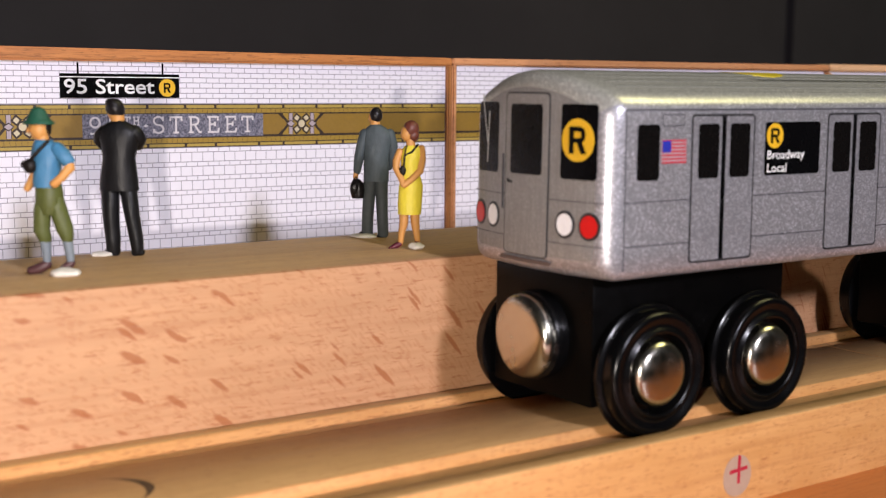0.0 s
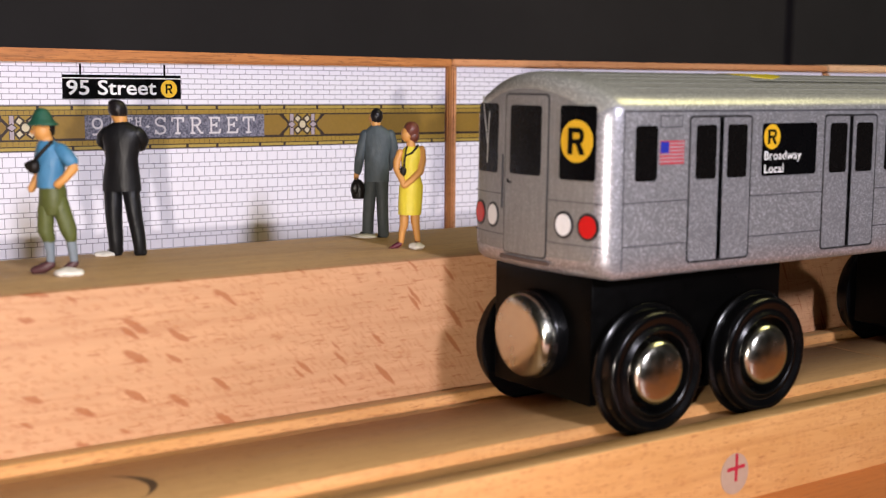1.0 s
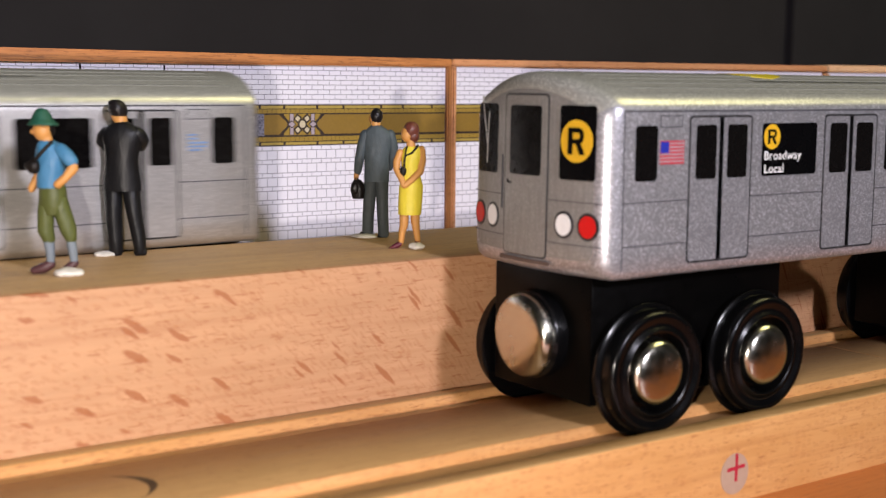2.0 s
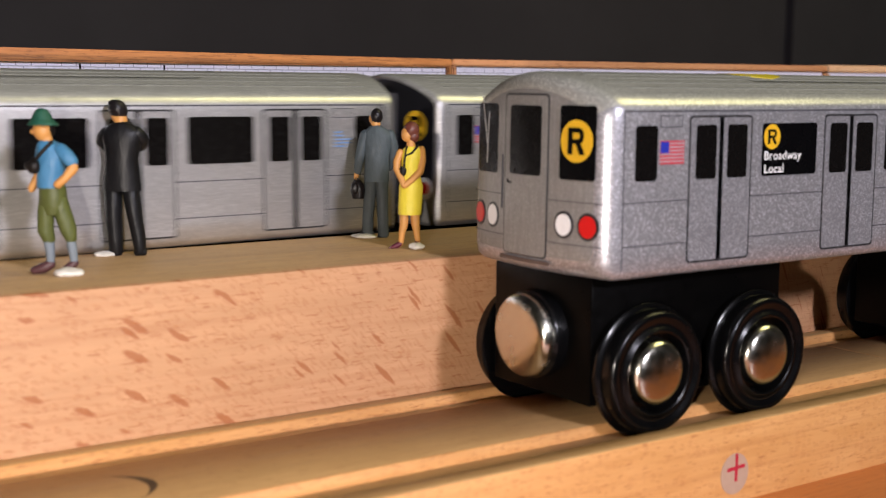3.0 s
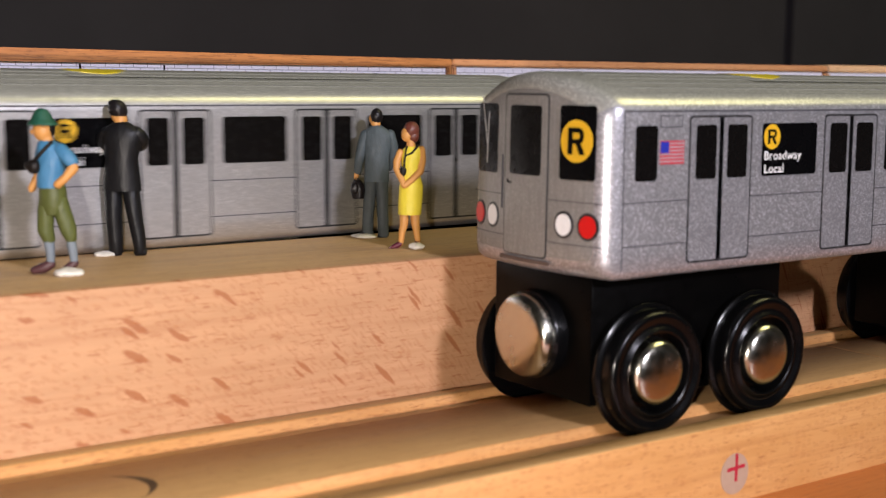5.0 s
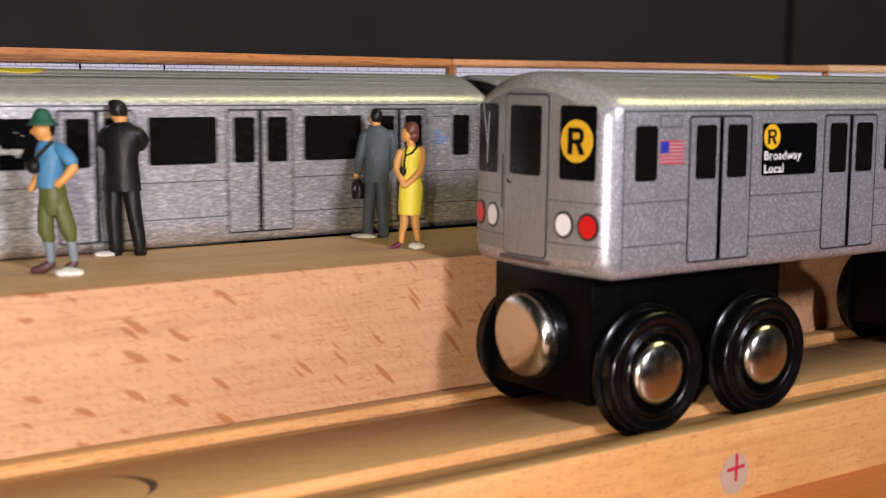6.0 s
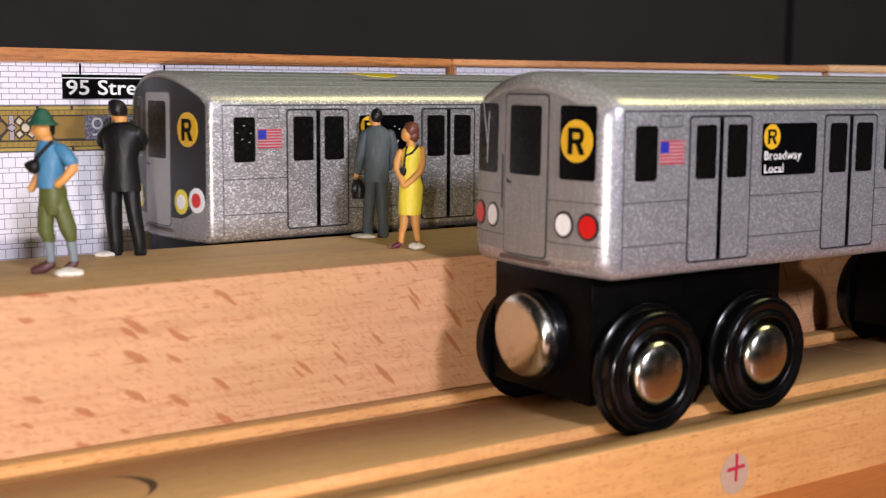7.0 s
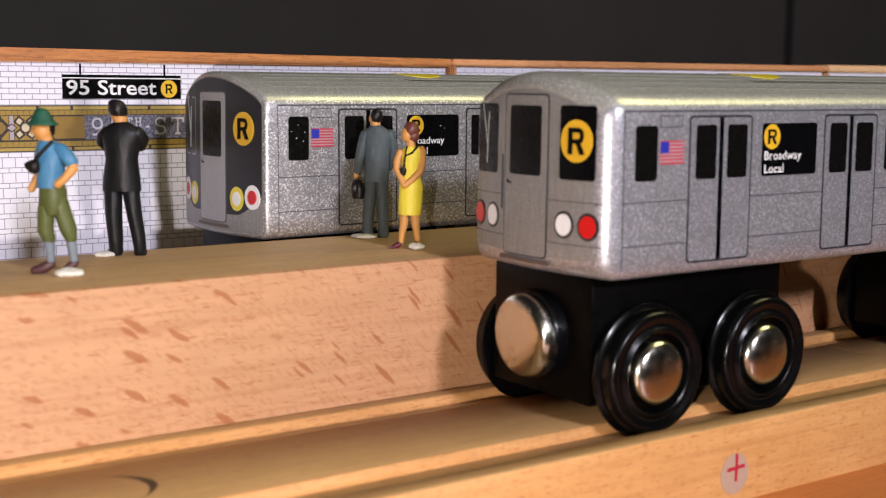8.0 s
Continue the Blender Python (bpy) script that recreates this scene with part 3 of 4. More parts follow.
        plate(bm, ellipse(-16.35, 47.35, 1.72, 1.75, 32), on_wall, 0.24)
        part("route_bullet", bm, YELLOW, sign, "yellow round route mark")
        bm = NEWBM()
        letter_r(bm, -17.05, -15.6, 46.4, 48.3, on_wall, 0.27)
        part("route_letter", bm, INK, sign)
    tiles_of(root, a, b, full)
    return root


LABEL_W = "wood-framed station wall panel printed with white tiles and a gold mosaic band"
wall_panel(*PANELS[0], LABEL_W, lift=((-0.6, 0.45), (-0.6, 0.45)))
wall_panel(*PANELS[1], "wood-framed white tiled wall panel with the station name and hanging sign", full=True, lift=((-0.6, 0.45), (-0.1, 0)))
wall_panel(*PANELS[2], LABEL_W, lift=((0.15, 0), (0.55, 0.5)))
wall_panel(*PANELS[3], "pale wood-framed station wall panel printed with white tiles", bright=True, lift=((0.5, 0.75), (0.6, 0.95)))


# ---- subway cars ----
LONG, WIDE, LEAN, FLOOR, CREST = 129.4, 15.78, 0.004, 21.85, 51.0
BOW, RAKE = 2.28, 0.01
DOORS = [14.67 + 29.05 * i for i in range(4)]


def half_width(z):
    return WIDE + LEAN * (30 - z)


def front_x(v, z, bow=BOW):
    return RAKE * (z - 35) - bow * (1 - (v / WIDE) ** 2)


def section(inset=0.0, crest=CREST, camber=0.0195):
    """Half of the cross-section from the floor's middle up to the crest, as (y, z)."""
    pts = [(0, FLOOR), (7, FLOOR), (half_width(FLOOR) - 1.6, FLOOR), (half_width(FLOOR) - 0.5, FLOOR + 0.3), (half_width(FLOOR + 1), FLOOR + 1.3)]
    pts += [(half_width(z), z) for z in (26, 30, 34, 38, 42, 44.4)]
    pts += [(half_width(z) - d, z) for z, d in ((45.3, 0.1), (46.1, 0.42), (46.85, 1.05), (47.4, 1.9))]
    for y in (12.0, 9.5, 7.0, 4.5, 2.2, 0.0):
        pts.append((y, crest - camber * y * y))
    ky, kz = 1 - inset / WIDE, 1 - inset / 14.4
    return [(y * ky, 36.6 + (z - 36.6) * kz) for y, z in pts]


def car_body(root, front_mat, paint, rr, crest, camber):
    bm = NEWBM()
    stations = [(rr * (1 - math.sin(radians(b))), rr * (1 - math.cos(radians(b))), 1.0) for b in (90, 67, 45, 22, 0)]
    stations += [(10, 0, 0.0), (LONG / 2, 0, 0.0)]
    both = stations + [(LONG - x, i, -w) for x, i, w in reversed(stations[:-1])]
    rings = []
    for x, inset, w in both:
        sec = section(inset, crest, camber)
        loop = sec + [(-y, z) for y, z in reversed(sec[1:-1])]
        rings.append([bm.verts.new((x + (w * front_x(y, z)), y, z)) for y, z in loop])
    n = len(rings[0])
    half = n // 2 + 1
    for k0, (p, q) in enumerate(zip(rings, rings[1:])):
        for i in range(n):
            j = (i + 1) % n
            f = bm.faces.new((p[i], p[j], q[j], q[i]))
            ks = [k if k < half else n - k for k in (i, j)]
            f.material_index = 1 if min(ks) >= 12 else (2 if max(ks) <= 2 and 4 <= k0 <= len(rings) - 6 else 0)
    for ringv, w in ((rings[0], 1), (rings[-1], -1)):
        prev = ringv
        for s in (0.8, 0.55, 0.3, 0.0):
            if s:
                cur = []
                for v in ringv:
                    y, z = v.co.y * s, 36 + (v.co.z - 36) * s
                    cur.append(bm.verts.new(((0 if w > 0 else LONG) + w * front_x(y, z), y, z)))
                for i in range(n):
                    j = (i + 1) % n
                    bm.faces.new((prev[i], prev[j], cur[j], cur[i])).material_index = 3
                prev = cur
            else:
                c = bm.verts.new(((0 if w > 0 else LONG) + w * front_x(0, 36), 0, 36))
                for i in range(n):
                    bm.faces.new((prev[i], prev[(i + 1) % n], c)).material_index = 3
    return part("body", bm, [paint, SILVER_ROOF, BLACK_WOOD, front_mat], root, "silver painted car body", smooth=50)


def wheel(root, x, side):
    """A black plastic wheel with a flange, a raised outer bead and a domed nickel hub."""
    bm = NEWBM()
    R = 9.8
    prof = [(0, 2.0), (R - 0.45, 2.0), (R - 0.1, 1.8), (R, 1.45), (R - 0.08, 1.1), (R - 0.4, 0.85), (R - 0.75, 0.75), (R - 0.78, -0.7), (R - 0.88, -1.35), (R - 1.15, -1.8), (R - 1.55, -2.0),
            (R - 2.0, -1.9), (R - 2.5, -1.6), (6.9, -1.5), (6.6, -1.65), (6.35, -1.95), (6.1, -2.05), (5.85, -1.9), (5.72, -1.4), (5.6, -0.6), (5.5, 0.3), (0, 0.3)]
    lathe(bm, [(r, -0.88 * a * side) for r, a in prof] if side > 0 else [(r, 0.88 * a) for r, a in prof], "y", 56)
    w = part("wheel", bm, PLASTIC, root, "glossy black plastic wheel", smooth=40)
    w.location = (x * MM, side * 14.1 * MM, 8.1 * MM)
    bm = NEWBM()
    dome = [(4.9, 0.3), (4.85, -0.6), (4.8, -1.5), (4.55, -2.1), (4.0, -2.55), (3.2, -2.8), (2.0, -2.9), (0, -2.95)]
    lathe(bm, [(r, -0.88 * a * side) for r, a in dome] if side > 0 else [(r, 0.88 * a) for r, a in dome], "y", 40)
    part("hub_cap", bm, CHROME, w, "domed polished nickel hub cap", smooth=60)
    return w


def truck(root, x0, x1):
    bm = NEWBM()
    box(bm, x0, x1, -11.3, 11.3, 3.3, FLOOR + 0.02, 0.45)
    part("truck_block", bm, BLACK_WOOD, root, "black stained wooden wheel block")


def coupler(root, x, way):
    bm = NEWBM()
    lathe(bm, [(5.2, 5.2), (5.9, 5.0), (6.5, 4.4), (6.6, 1.5), (6.3, 0.8), (5.9, 0.55)], "x", 44)
    if way < 0:
        for v in bm.verts:
            v.co.x *= -1
    c = part("coupler", bm, PLASTIC, root, "black magnet holder")
    c.location = (x * MM, 0, 12.3 * MM)
    bm = NEWBM()
    lathe(bm, [(6.2, 1.5), (6.2, 0.3), (6.08, -0.3), (5.75, -0.75), (5.2, -1.05), (4.4, -1.27), (3.2, -1.45), (1.7, -1.57), (0, -1.6)], "x", 48)
    if way < 0:
        for v in bm.verts:
            v.co.x *= -1
    part("magnet_cap", bm, CHROME, c, "polished magnet face", smooth=60)


def outline(bm, u0, u1, v0, v1, w, r, put, high, mat=0):
    ring(bm, rounded(u0, u1, v0, v1, r, 4), rounded(u0 + w, u1 - w, v0 + w, v1 - w, max(0.05, r - w), 4), put, high, mat)


def car_side(root, s, leaf_paint):
    put = lambda u, v, off: (u, s * (half_width(v) + off), v)
    flip = s > 0
    # thin seams of the panels
    bm = NEWBM()
    w = 0.17
    plate(bm, [(2.4, 45.05), (LONG - 2.4, 45.05), (LONG - 2.4, 45.3), (2.4, 45.3)], put, 0.02, low=-0.3)
    for x in (2.4, LONG - 2.4):
        plate(bm, [(x - w / 2, FLOOR + 1.4), (x + w / 2, FLOOR + 1.4), (x + w / 2, 45.2), (x - w / 2, 45.2)], put, 0.02)
    spans = [2.4] + [e for d in DOORS for e in (d, d + 12.9)] + [LONG - 2.4]
    for a, b in zip(spans[0::2], spans[1::2]):
        for z in (32.65, 26.6):
            plate(bm, [(a, z - w / 2), (b, z - w / 2), (b, z + w / 2), (a, z + w / 2)], put, 0.02)
    for a, b in ((9.0, 13.3), (LONG - 13.3, LONG - 9.0)):
        outline(bm, a, b, 42.9, 44.6, 0.14, 0.15, put, 0.03)
    part("panel_seams", bm, LINE, root, "thin grey printed panel lines")
    for d in DOORS:
        bm = NEWBM()
        slab(bm, d, d + 12.9, 23.5, 44.55, 0.7, put, 0.05, nu=2)
        door = part("door", bm, SEAM_BLACK, root, "black outlined double door")
        for a, b, p0, p1 in ((d + 0.30, d + 6.1, d + 1.35, d + 5.45), (d + 6.75, d + 12.60, d + 7.7, d + 11.8)):
            bm = NEWBM()
            slab(bm, a, b, 23.80, 44.25, 0.5, put, 0.09, nu=2)
            part("door_leaf", bm, leaf_paint, door, "silver door leaf")
            bm = NEWBM()
            slab(bm, p0, p1, 35.5, 43.2, 0.5, put, 0.13, nu=2)
            part("window_pane", bm, GLASS_INK, door, "dark door window")
        bm = NEWBM()
        slab(bm, d + 6.0, d + 6.85, 23.9, 44.2, 0.2, put, 0.11, nu=2)
        part("door_seal", bm, INK, door, "black seal between the leaves")
    for a in (4.46, LONG - 8.56):
        bm = NEWBM()
        slab(bm, a, a + 4.1, 35.55, 43.2, 0.5, put, 0.08, nu=2)
        part("window_pane", bm, GLASS_INK, root, "small dark window")
    for i in range(3):
        a = 29.78 + 29.05 * i
        bm = NEWBM()
        slab(bm, a, a + 12.2, 35.5, 43.3, 0.5, put, 0.08, nu=2)
        sign_here = (i == 0) if s < 0 else (i == 2)
        win = part("route_window" if sign_here else "window_pane", bm, INK if sign_here else GLASS_INK, root, "black window with the route sign" if sign_here else "wide dark window")
        if sign_here:
            l = (lambda u: a + u) if s < 0 else (lambda u: a + 12.2 - u)
            bm = NEWBM()
            plate(bm, ellipse(l(2.05), 41.3, 1.78, 1.85, 30), put, 0.13)
            part("route_bullet", bm, YELLOW, win, "yellow round route mark")
            bm = NEWBM()
            u = sorted((l(1.1), l(3.05)))
            letter_r(bm, u[0], u[1], 40.2, 42.4, put, 0.17, flip=flip)
            part("route_letter", bm, INK, win)
            bm = NEWBM()
            u = sorted((l(0.5), l(8.7)))
            write(bm, "Broadway", u[0], u[1], 37.45, 39.15, put, 0.13, flip=flip, bold=0.008)
            u = sorted((l(0.55), l(4.75)))
            write(bm, "Local", u[0], u[1], 35.9, 37.2, put, 0.13, flip=flip, bold=0.008)
            part("sign_letters", bm, WHITE, win, "white destination lettering")
    a = 9.0 if s < 0 else LONG - 13.7
    bm = NEWBM()
    for i in range(7):
        z = 37.8 + i * 0.5
        plate(bm, [(a, z), (a + 4.7, z), (a + 4.7, z + 0.28), (a, z + 0.28)], put, 0.06, 0)
    flag = part("flag_stripes", bm, FLAG_RED, root, "red stripes of a small flag")
    bm = NEWBM()
    plate(bm, [(a, 37.8), (a + 4.7, 37.8), (a + 4.7, 41.1), (a, 41.1)], put, 0.04)
    part("flag_ground", bm, dusty("flag_pale", (0.36, 0.30, 0.33), 0.45), flag)
    bm = NEWBM()
    c = a if s < 0 else a + 2.9
    plate(bm, [(c + 0.1, 39.35), (c + 1.7, 39.35), (c + 1.7, 40.95), (c + 0.1, 40.95)], put, 0.09)
    part("flag_canton", bm, BLUE, flag, "blue corner of the flag")
    if leaf_paint is LEAF_GLINT:
        bm = NEWBM()
        for u, v in ((5.1, 40.6), (6.4, 41.7), (6.0, 39.4), (7.7, 40.4), (7.4, 38.9), (37.6, 41.2), (38.6, 40.7)):
            plate(bm, [(u - 0.13, v), (u, v - 0.09), (u + 0.15, v + 0.03), (u + 0.02, v + 0.11)], put, 0.12)
        tagged(part("paint_chips", bm, WHITE, root, "tiny pale chips in the dark windows"), kind="stuff")
        bm = NEWBM()
        ring(bm, ellipse(36.2, 30.0, 0.75, 0.8, 20), ellipse(36.2, 30.0, 0.62, 0.67, 20), put, 0.03)
        part("ring_mark", bm, LINE, root, "small printed ring")
    a = LONG - 13.0 if s < 0 else 9.6
    bm = NEWBM()
    for z, b in ((40.2, 1.6), (39.6, 1.8), (38.9, 3.6), (38.3, 3.4), (37.7, 2.4)):
        plate(bm, [(a, z), (a + b, z), (a + b, z + 0.3), (a, z + 0.3)], put, 0.06)
    part("operator_mark", bm, dusty("mark_blue", (0.16, 0.26, 0.48), 0.4), root, "small blue printed mark")


def car_roof(root, crest, camber):
    put = lambda u, v, off: (u, v, crest - camber * v * v + off)
    bm = NEWBM()
    for v in (5.0, 7.2, 9.4, 11.4, 13.2):
        for s in (-1, 1):
            plate(bm, [(4, s * v - 0.09), (LONG - 4, s * v - 0.09), (LONG - 4, s * v + 0.09), (4, s * v + 0.09)], put, 0.06)
    part("roof_seams", bm, dusty("roof_line", (0.2, 0.2, 0.185), 0.5), root, "thin dark roof lines")
    bm = NEWBM()
    ring(bm, [(30, -2), (36, -8.6), (LONG - 36, -8.6), (LONG - 30, -2), (LONG - 30, 2), (LONG - 36, 8.6), (36, 8.6), (30, 2)],
         [(30.4, -1.9), (36.2, -8.35), (LONG - 36.2, -8.35), (LONG - 30.4, -1.9), (LONG - 30.4, 1.9), (LONG - 36.2, 8.35), (36.2, 8.35), (30.4, 1.9)], put, 0.1)
    part("roof_outline", bm, INK, root, "black printed roof outline")
    bm = NEWBM()
    for i in range(8):
        v0, v1 = -5.2 + 1.3 * i, -3.9 + 1.3 * i
        h = [math.sqrt(max(0.01, 27.1 - v * v)) for v in (v0, v1)]
        plate(bm, [(42 - h[0], v0 - 1.2), (42 + h[0], v0 - 1.2), (42 + h[1], v1 - 1.2), (42 - h[1], v1 - 1.2)], put, 0.08)
    part("roof_bullet", bm, ROOF_YELLOW, root, "yellow round mark printed on the roof")


def car_front(root, dark, back=False):
    """The printed end of a car. dark: a charcoal face; else bare silver."""
    def put(v, z, off):
        x = front_x(v, z) - off
        return (LONG - x, v, z) if back else (x, -v, z)

    if dark:
        bm = NEWBM()
        cols = []
        for i in range(21):
            v = -14.8 + 1.48 * i
            top = CREST - 1.1 - 0.0195 * v * v - (0.5 if abs(v) > 14 else 0)
            low = 25.7 + max(0.0, abs(v) - 8.2) ** 1.5 * 0.22
            cols.append([bm.verts.new(put(v, low + (top - low) * k / 5, 0.04)) for k in range(6)])
        for a, b in zip(cols, cols[1:]):
            for k in range(5):
                bm.faces.new((a[k], b[k], b[k + 1], a[k + 1]))
        part("face_mask", bm, MASK, root, "charcoal painted face")
    bm = NEWBM()
    slab(bm, -5.05, 5.05, 24.0, 47.45, 0.8, put, 0.08, nu=8)
    door = part("end_door", bm, SEAM_BLACK if not dark else LINE, root, "outline of the end door")
    bm = NEWBM()
    slab(bm, -4.8, 4.8, 24.2, 47.2, 0.65, put, 0.12, nu=8)
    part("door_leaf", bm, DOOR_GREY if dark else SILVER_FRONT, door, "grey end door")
    bm = NEWBM()
    slab(bm, -3.6, 3.6, 35.8, 45.75, 0.5, put, 0.16, nu=8)
    part("window_pane", bm, GLASS_INK, door, "dark end door window")
    bm = NEWBM()
    plate(bm, [(-4.3, 34.4), (-3.1, 34.4), (-3.1, 34.7), (-3.9, 34.7), (-3.9, 35.0), (-4.3, 35.0)], put, 0.17)
    part("door_handle", bm, INK, door, "small dark handle")
    bm = NEWBM()
    slab(bm, -5.7, 5.7, 23.15, 23.7, 0.2, put, 0.25, nu=8)
    part("door_sill", bm, dusty("sill_brown", (0.10, 0.07, 0.06), 0.5), root, "dark sill line under the door")
    if not dark:
        for a, b in ((-13.4, -7.2), (7.2, 13.4)):
            bm = NEWBM()
            slab(bm, a, b, 35.6, 45.9, 0.5, put, 0.08, nu=8)
            part("window_pane", bm, INK if a > 0 else GLASS_INK, root, "dark end window")
        bm = NEWBM()
        for z in (32.6, 26.6):
            for a, b in ((-14.6, -5.2), (5.2, 14.6)):
                slab(bm, a, b, z - 0.07, z + 0.07, 0, put, 0.03, nu=8)
        part("panel_seams", bm, LINE, root, "thin grey printed panel lines")
        bm = NEWBM()
        plate(bm, [(-5.75, 30.5), (-5.5, 30.5), (-5.5, 38.5), (-5.75, 38.5)], put, 0.2)
        part("grab_rail", bm, LINE, root, "thin dark upright line beside the end door")
    else:
        bm = NEWBM()
        o, i_ = rounded(-13.4, -7.2, 35.6, 46.4, 0.7), rounded(-13.1, -7.5, 35.9, 46.1, 0.5)
        ring(bm, o, i_, put, 0.08)
        part("window_frame", bm, DOOR_GREY, root, "grey outline of the end window")
    bm = NEWBM()
    for p, q in (((-12.2, 47.0), (-10.4, 39.9)), ((-9.9, 44.6), (-10.4, 37.0))):
        d = Vector((q[1] - p[1], p[0] - q[0])).normalized() * 0.09
        plate(bm, [(p[0] - d.x, p[1] - d.y), (q[0] - d.x, q[1] - d.y), (q[0] + d.x, q[1] + d.y), (p[0] + d.x, p[1] + d.y)], put, 0.18)
    part("wiper", bm, dusty("wiper_grey", (0.45, 0.45, 0.45), 0.4), root, "thin grey windscreen wiper")
    bm = NEWBM()
    plate(bm, ellipse(10.2, 41.0, 2.75, 2.95, 36), put, 0.16, low=0.0)
    bullet = part("route_bullet", bm, YELLOW, root, "yellow round route mark")
    bm = NEWBM()
    letter_r(bm, 8.85, 11.75, 39.15, 42.85, put, 0.3)
    part("route_letter", bm, INK, bullet)
    for v, z, outer, core in ((8.27, 29.3, LAMP_YELLOW if dark else SEAM_BLACK, WHITE), (12.49, 29.8 if dark else 29.3, WHITE if dark else SEAM_BLACK, RED), (-8.27, 29.3, LAMP_YELLOW if dark else SEAM_BLACK, WHITE), (-12.49, 29.8 if dark else 29.3, WHITE if dark else SEAM_BLACK, RED)):
        r = 2.15 if dark else 1.95
        bm = NEWBM()
        plate(bm, ellipse(v, z - (0.7 if dark else 0), r * 0.9, r, 28), put, 0.12)
        lampo = part("end_lamp", bm, outer, root, "printed round end lamp")
        bm = NEWBM()
        k = 0.58 if dark else 0.79
        plate(bm, ellipse(v, z - (0.7 if dark else 0), r * 0.9 * k, r * k, 28), put, 0.2)
        part("lens", bm, core, lampo)


def subway_car(label, dark, smooth=False):
    root = empty("toy_subway_car", at(0, 0, 0), label, "toy train car", "toy subway cars")
    top = (CREST, 0.0195) if dark else (50.65, 0.0176)
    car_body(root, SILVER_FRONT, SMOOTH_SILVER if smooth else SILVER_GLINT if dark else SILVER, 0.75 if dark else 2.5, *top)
    for s in (-1, 1):
        car_side(root, s, SMOOTH_LEAF if smooth else LEAF_GLINT if dark else LEAF)
    car_roof(root, *top)
    car_front(root, dark)
    car_front(root, dark, back=True)
    for x0, x1 in ((1.1, 40.4), (LONG - 40.4, LONG - 1.1)):
        truck(root, x0, x1)
    coupler(root, -2.2, 1)
    coupler(root, LONG + 2.2, -1)
    for x in (9.8, 32.7, LONG - 31.6, LONG - 8.6):
        for s in (-1, 1):
            wheel(root, x - 0.4 * s * (x < 15), s)
    return root


near_car = subway_car("silver wooden toy subway car with silver front standing on the track", False)
near_car.matrix_world = near_m
PITCH = 139.5
tail = subway_car("silver wooden toy subway car with charcoal face in a moving train", True)
ahead = subway_car("smooth silver wooden toy subway car with charcoal face in train", True, smooth=True)
train = [tail, ahead] + [copy_thing(ahead, far_at(0)) for _ in range(3)]


# ---- painted figurines on the platform ----
SKIN = dusty("figure_skin", (0.62, 0.295, 0.08), 0.5, 0.0, 0.12, 1500)
SHIRT = dusty("figure_blue_shirt", (0.055, 0.20, 0.36), 0.5, 0.0, 0.2, 1200, folds=0.45)
OLIVE = dusty("figure_olive", (0.085, 0.10, 0.022), 0.55, 0.0, 0.25, 1200, folds=0.45)
HAT_GREEN = dusty("figure_green_felt", (0.012, 0.085, 0.05), 0.6, 0.0, 0.25, 1200, folds=0.45)
SOCK = dusty("figure_grey_sock", (0.17, 0.20, 0.23), 0.6, 0.0, 0.15, 1500)
SHOE = dusty("figure_brown_shoe", (0.075, 0.028, 0.030), 0.5, 0.0, 0.2, 1500)
SUIT_BLACK = dusty("figure_black_suit", (0.007, 0.007, 0.008), 0.42, 0.0, 0.4, 900, 0.25, folds=0.22)
SUIT_GREY = dusty("figure_grey_suit", (0.070, 0.088, 0.096), 0.55, 0.0, 0.25, 900, 0.25, folds=0.45)
TROUSER_GREY = dusty("figure_dark_trousers", (0.062, 0.072, 0.074), 0.55, 0.0, 0.25, 900, 0.2, folds=0.45)
HAIR = dusty("figure_dark_hair", (0.010, 0.008, 0.009), 0.35, 0.0, 0.3, 2200, 0.3, folds=0.45)
HAIR_RED = dusty("figure_auburn_hair", (0.13, 0.035, 0.022), 0.45, 0.0, 0.3, 2200, folds=0.45)
DRESS = dusty("figure_yellow_dress", (0.80, 0.66, 0.05), 0.5, 0.0, 0.1, 900, folds=0.45)
STRAP = dusty("figure_dark_strap", (0.009, 0.007, 0.006), 0.45, spec=0.25)
MAROON = dusty("figure_maroon_shoe", (0.10, 0.012, 0.025), 0.4, 0.0, 0.2, 1500)
PUTTY = dusty("white_putty", (0.72, 0.68, 0.62), 0.6, 0.0, 0.1, 1500)
FIG_MATS = [SKIN, SHIRT, OLIVE, HAT_GREEN, SOCK, SHOE, SUIT_BLACK, SUIT_GREY, TROUSER_GREY, HAIR, HAIR_RED, DRESS, STRAP, MAROON]
FM = {m.name: i for i, m in enumerate(FIG_MATS)}


def loft(bm, secs, mat, seg=18):
    """A body of elliptic sections (x, y, z, half width, half depth) from below upwards."""
    rings = []
    for x, y, z, rx, ry in secs:
        rings.append([bm.verts.new((x + rx * math.cos(2 * math.pi * i / seg), y + ry * math.sin(2 * math.pi * i / seg), z)) for i in range(seg)])
    for p, q in zip(rings, rings[1:]):
        for i in range(seg):
            j = (i + 1) % seg
            bm.faces.new((p[i], p[j], q[j], q[i])).material_index = mat
    for r in (rings[0], rings[-1]):
        bm.faces.new(r).material_index = mat


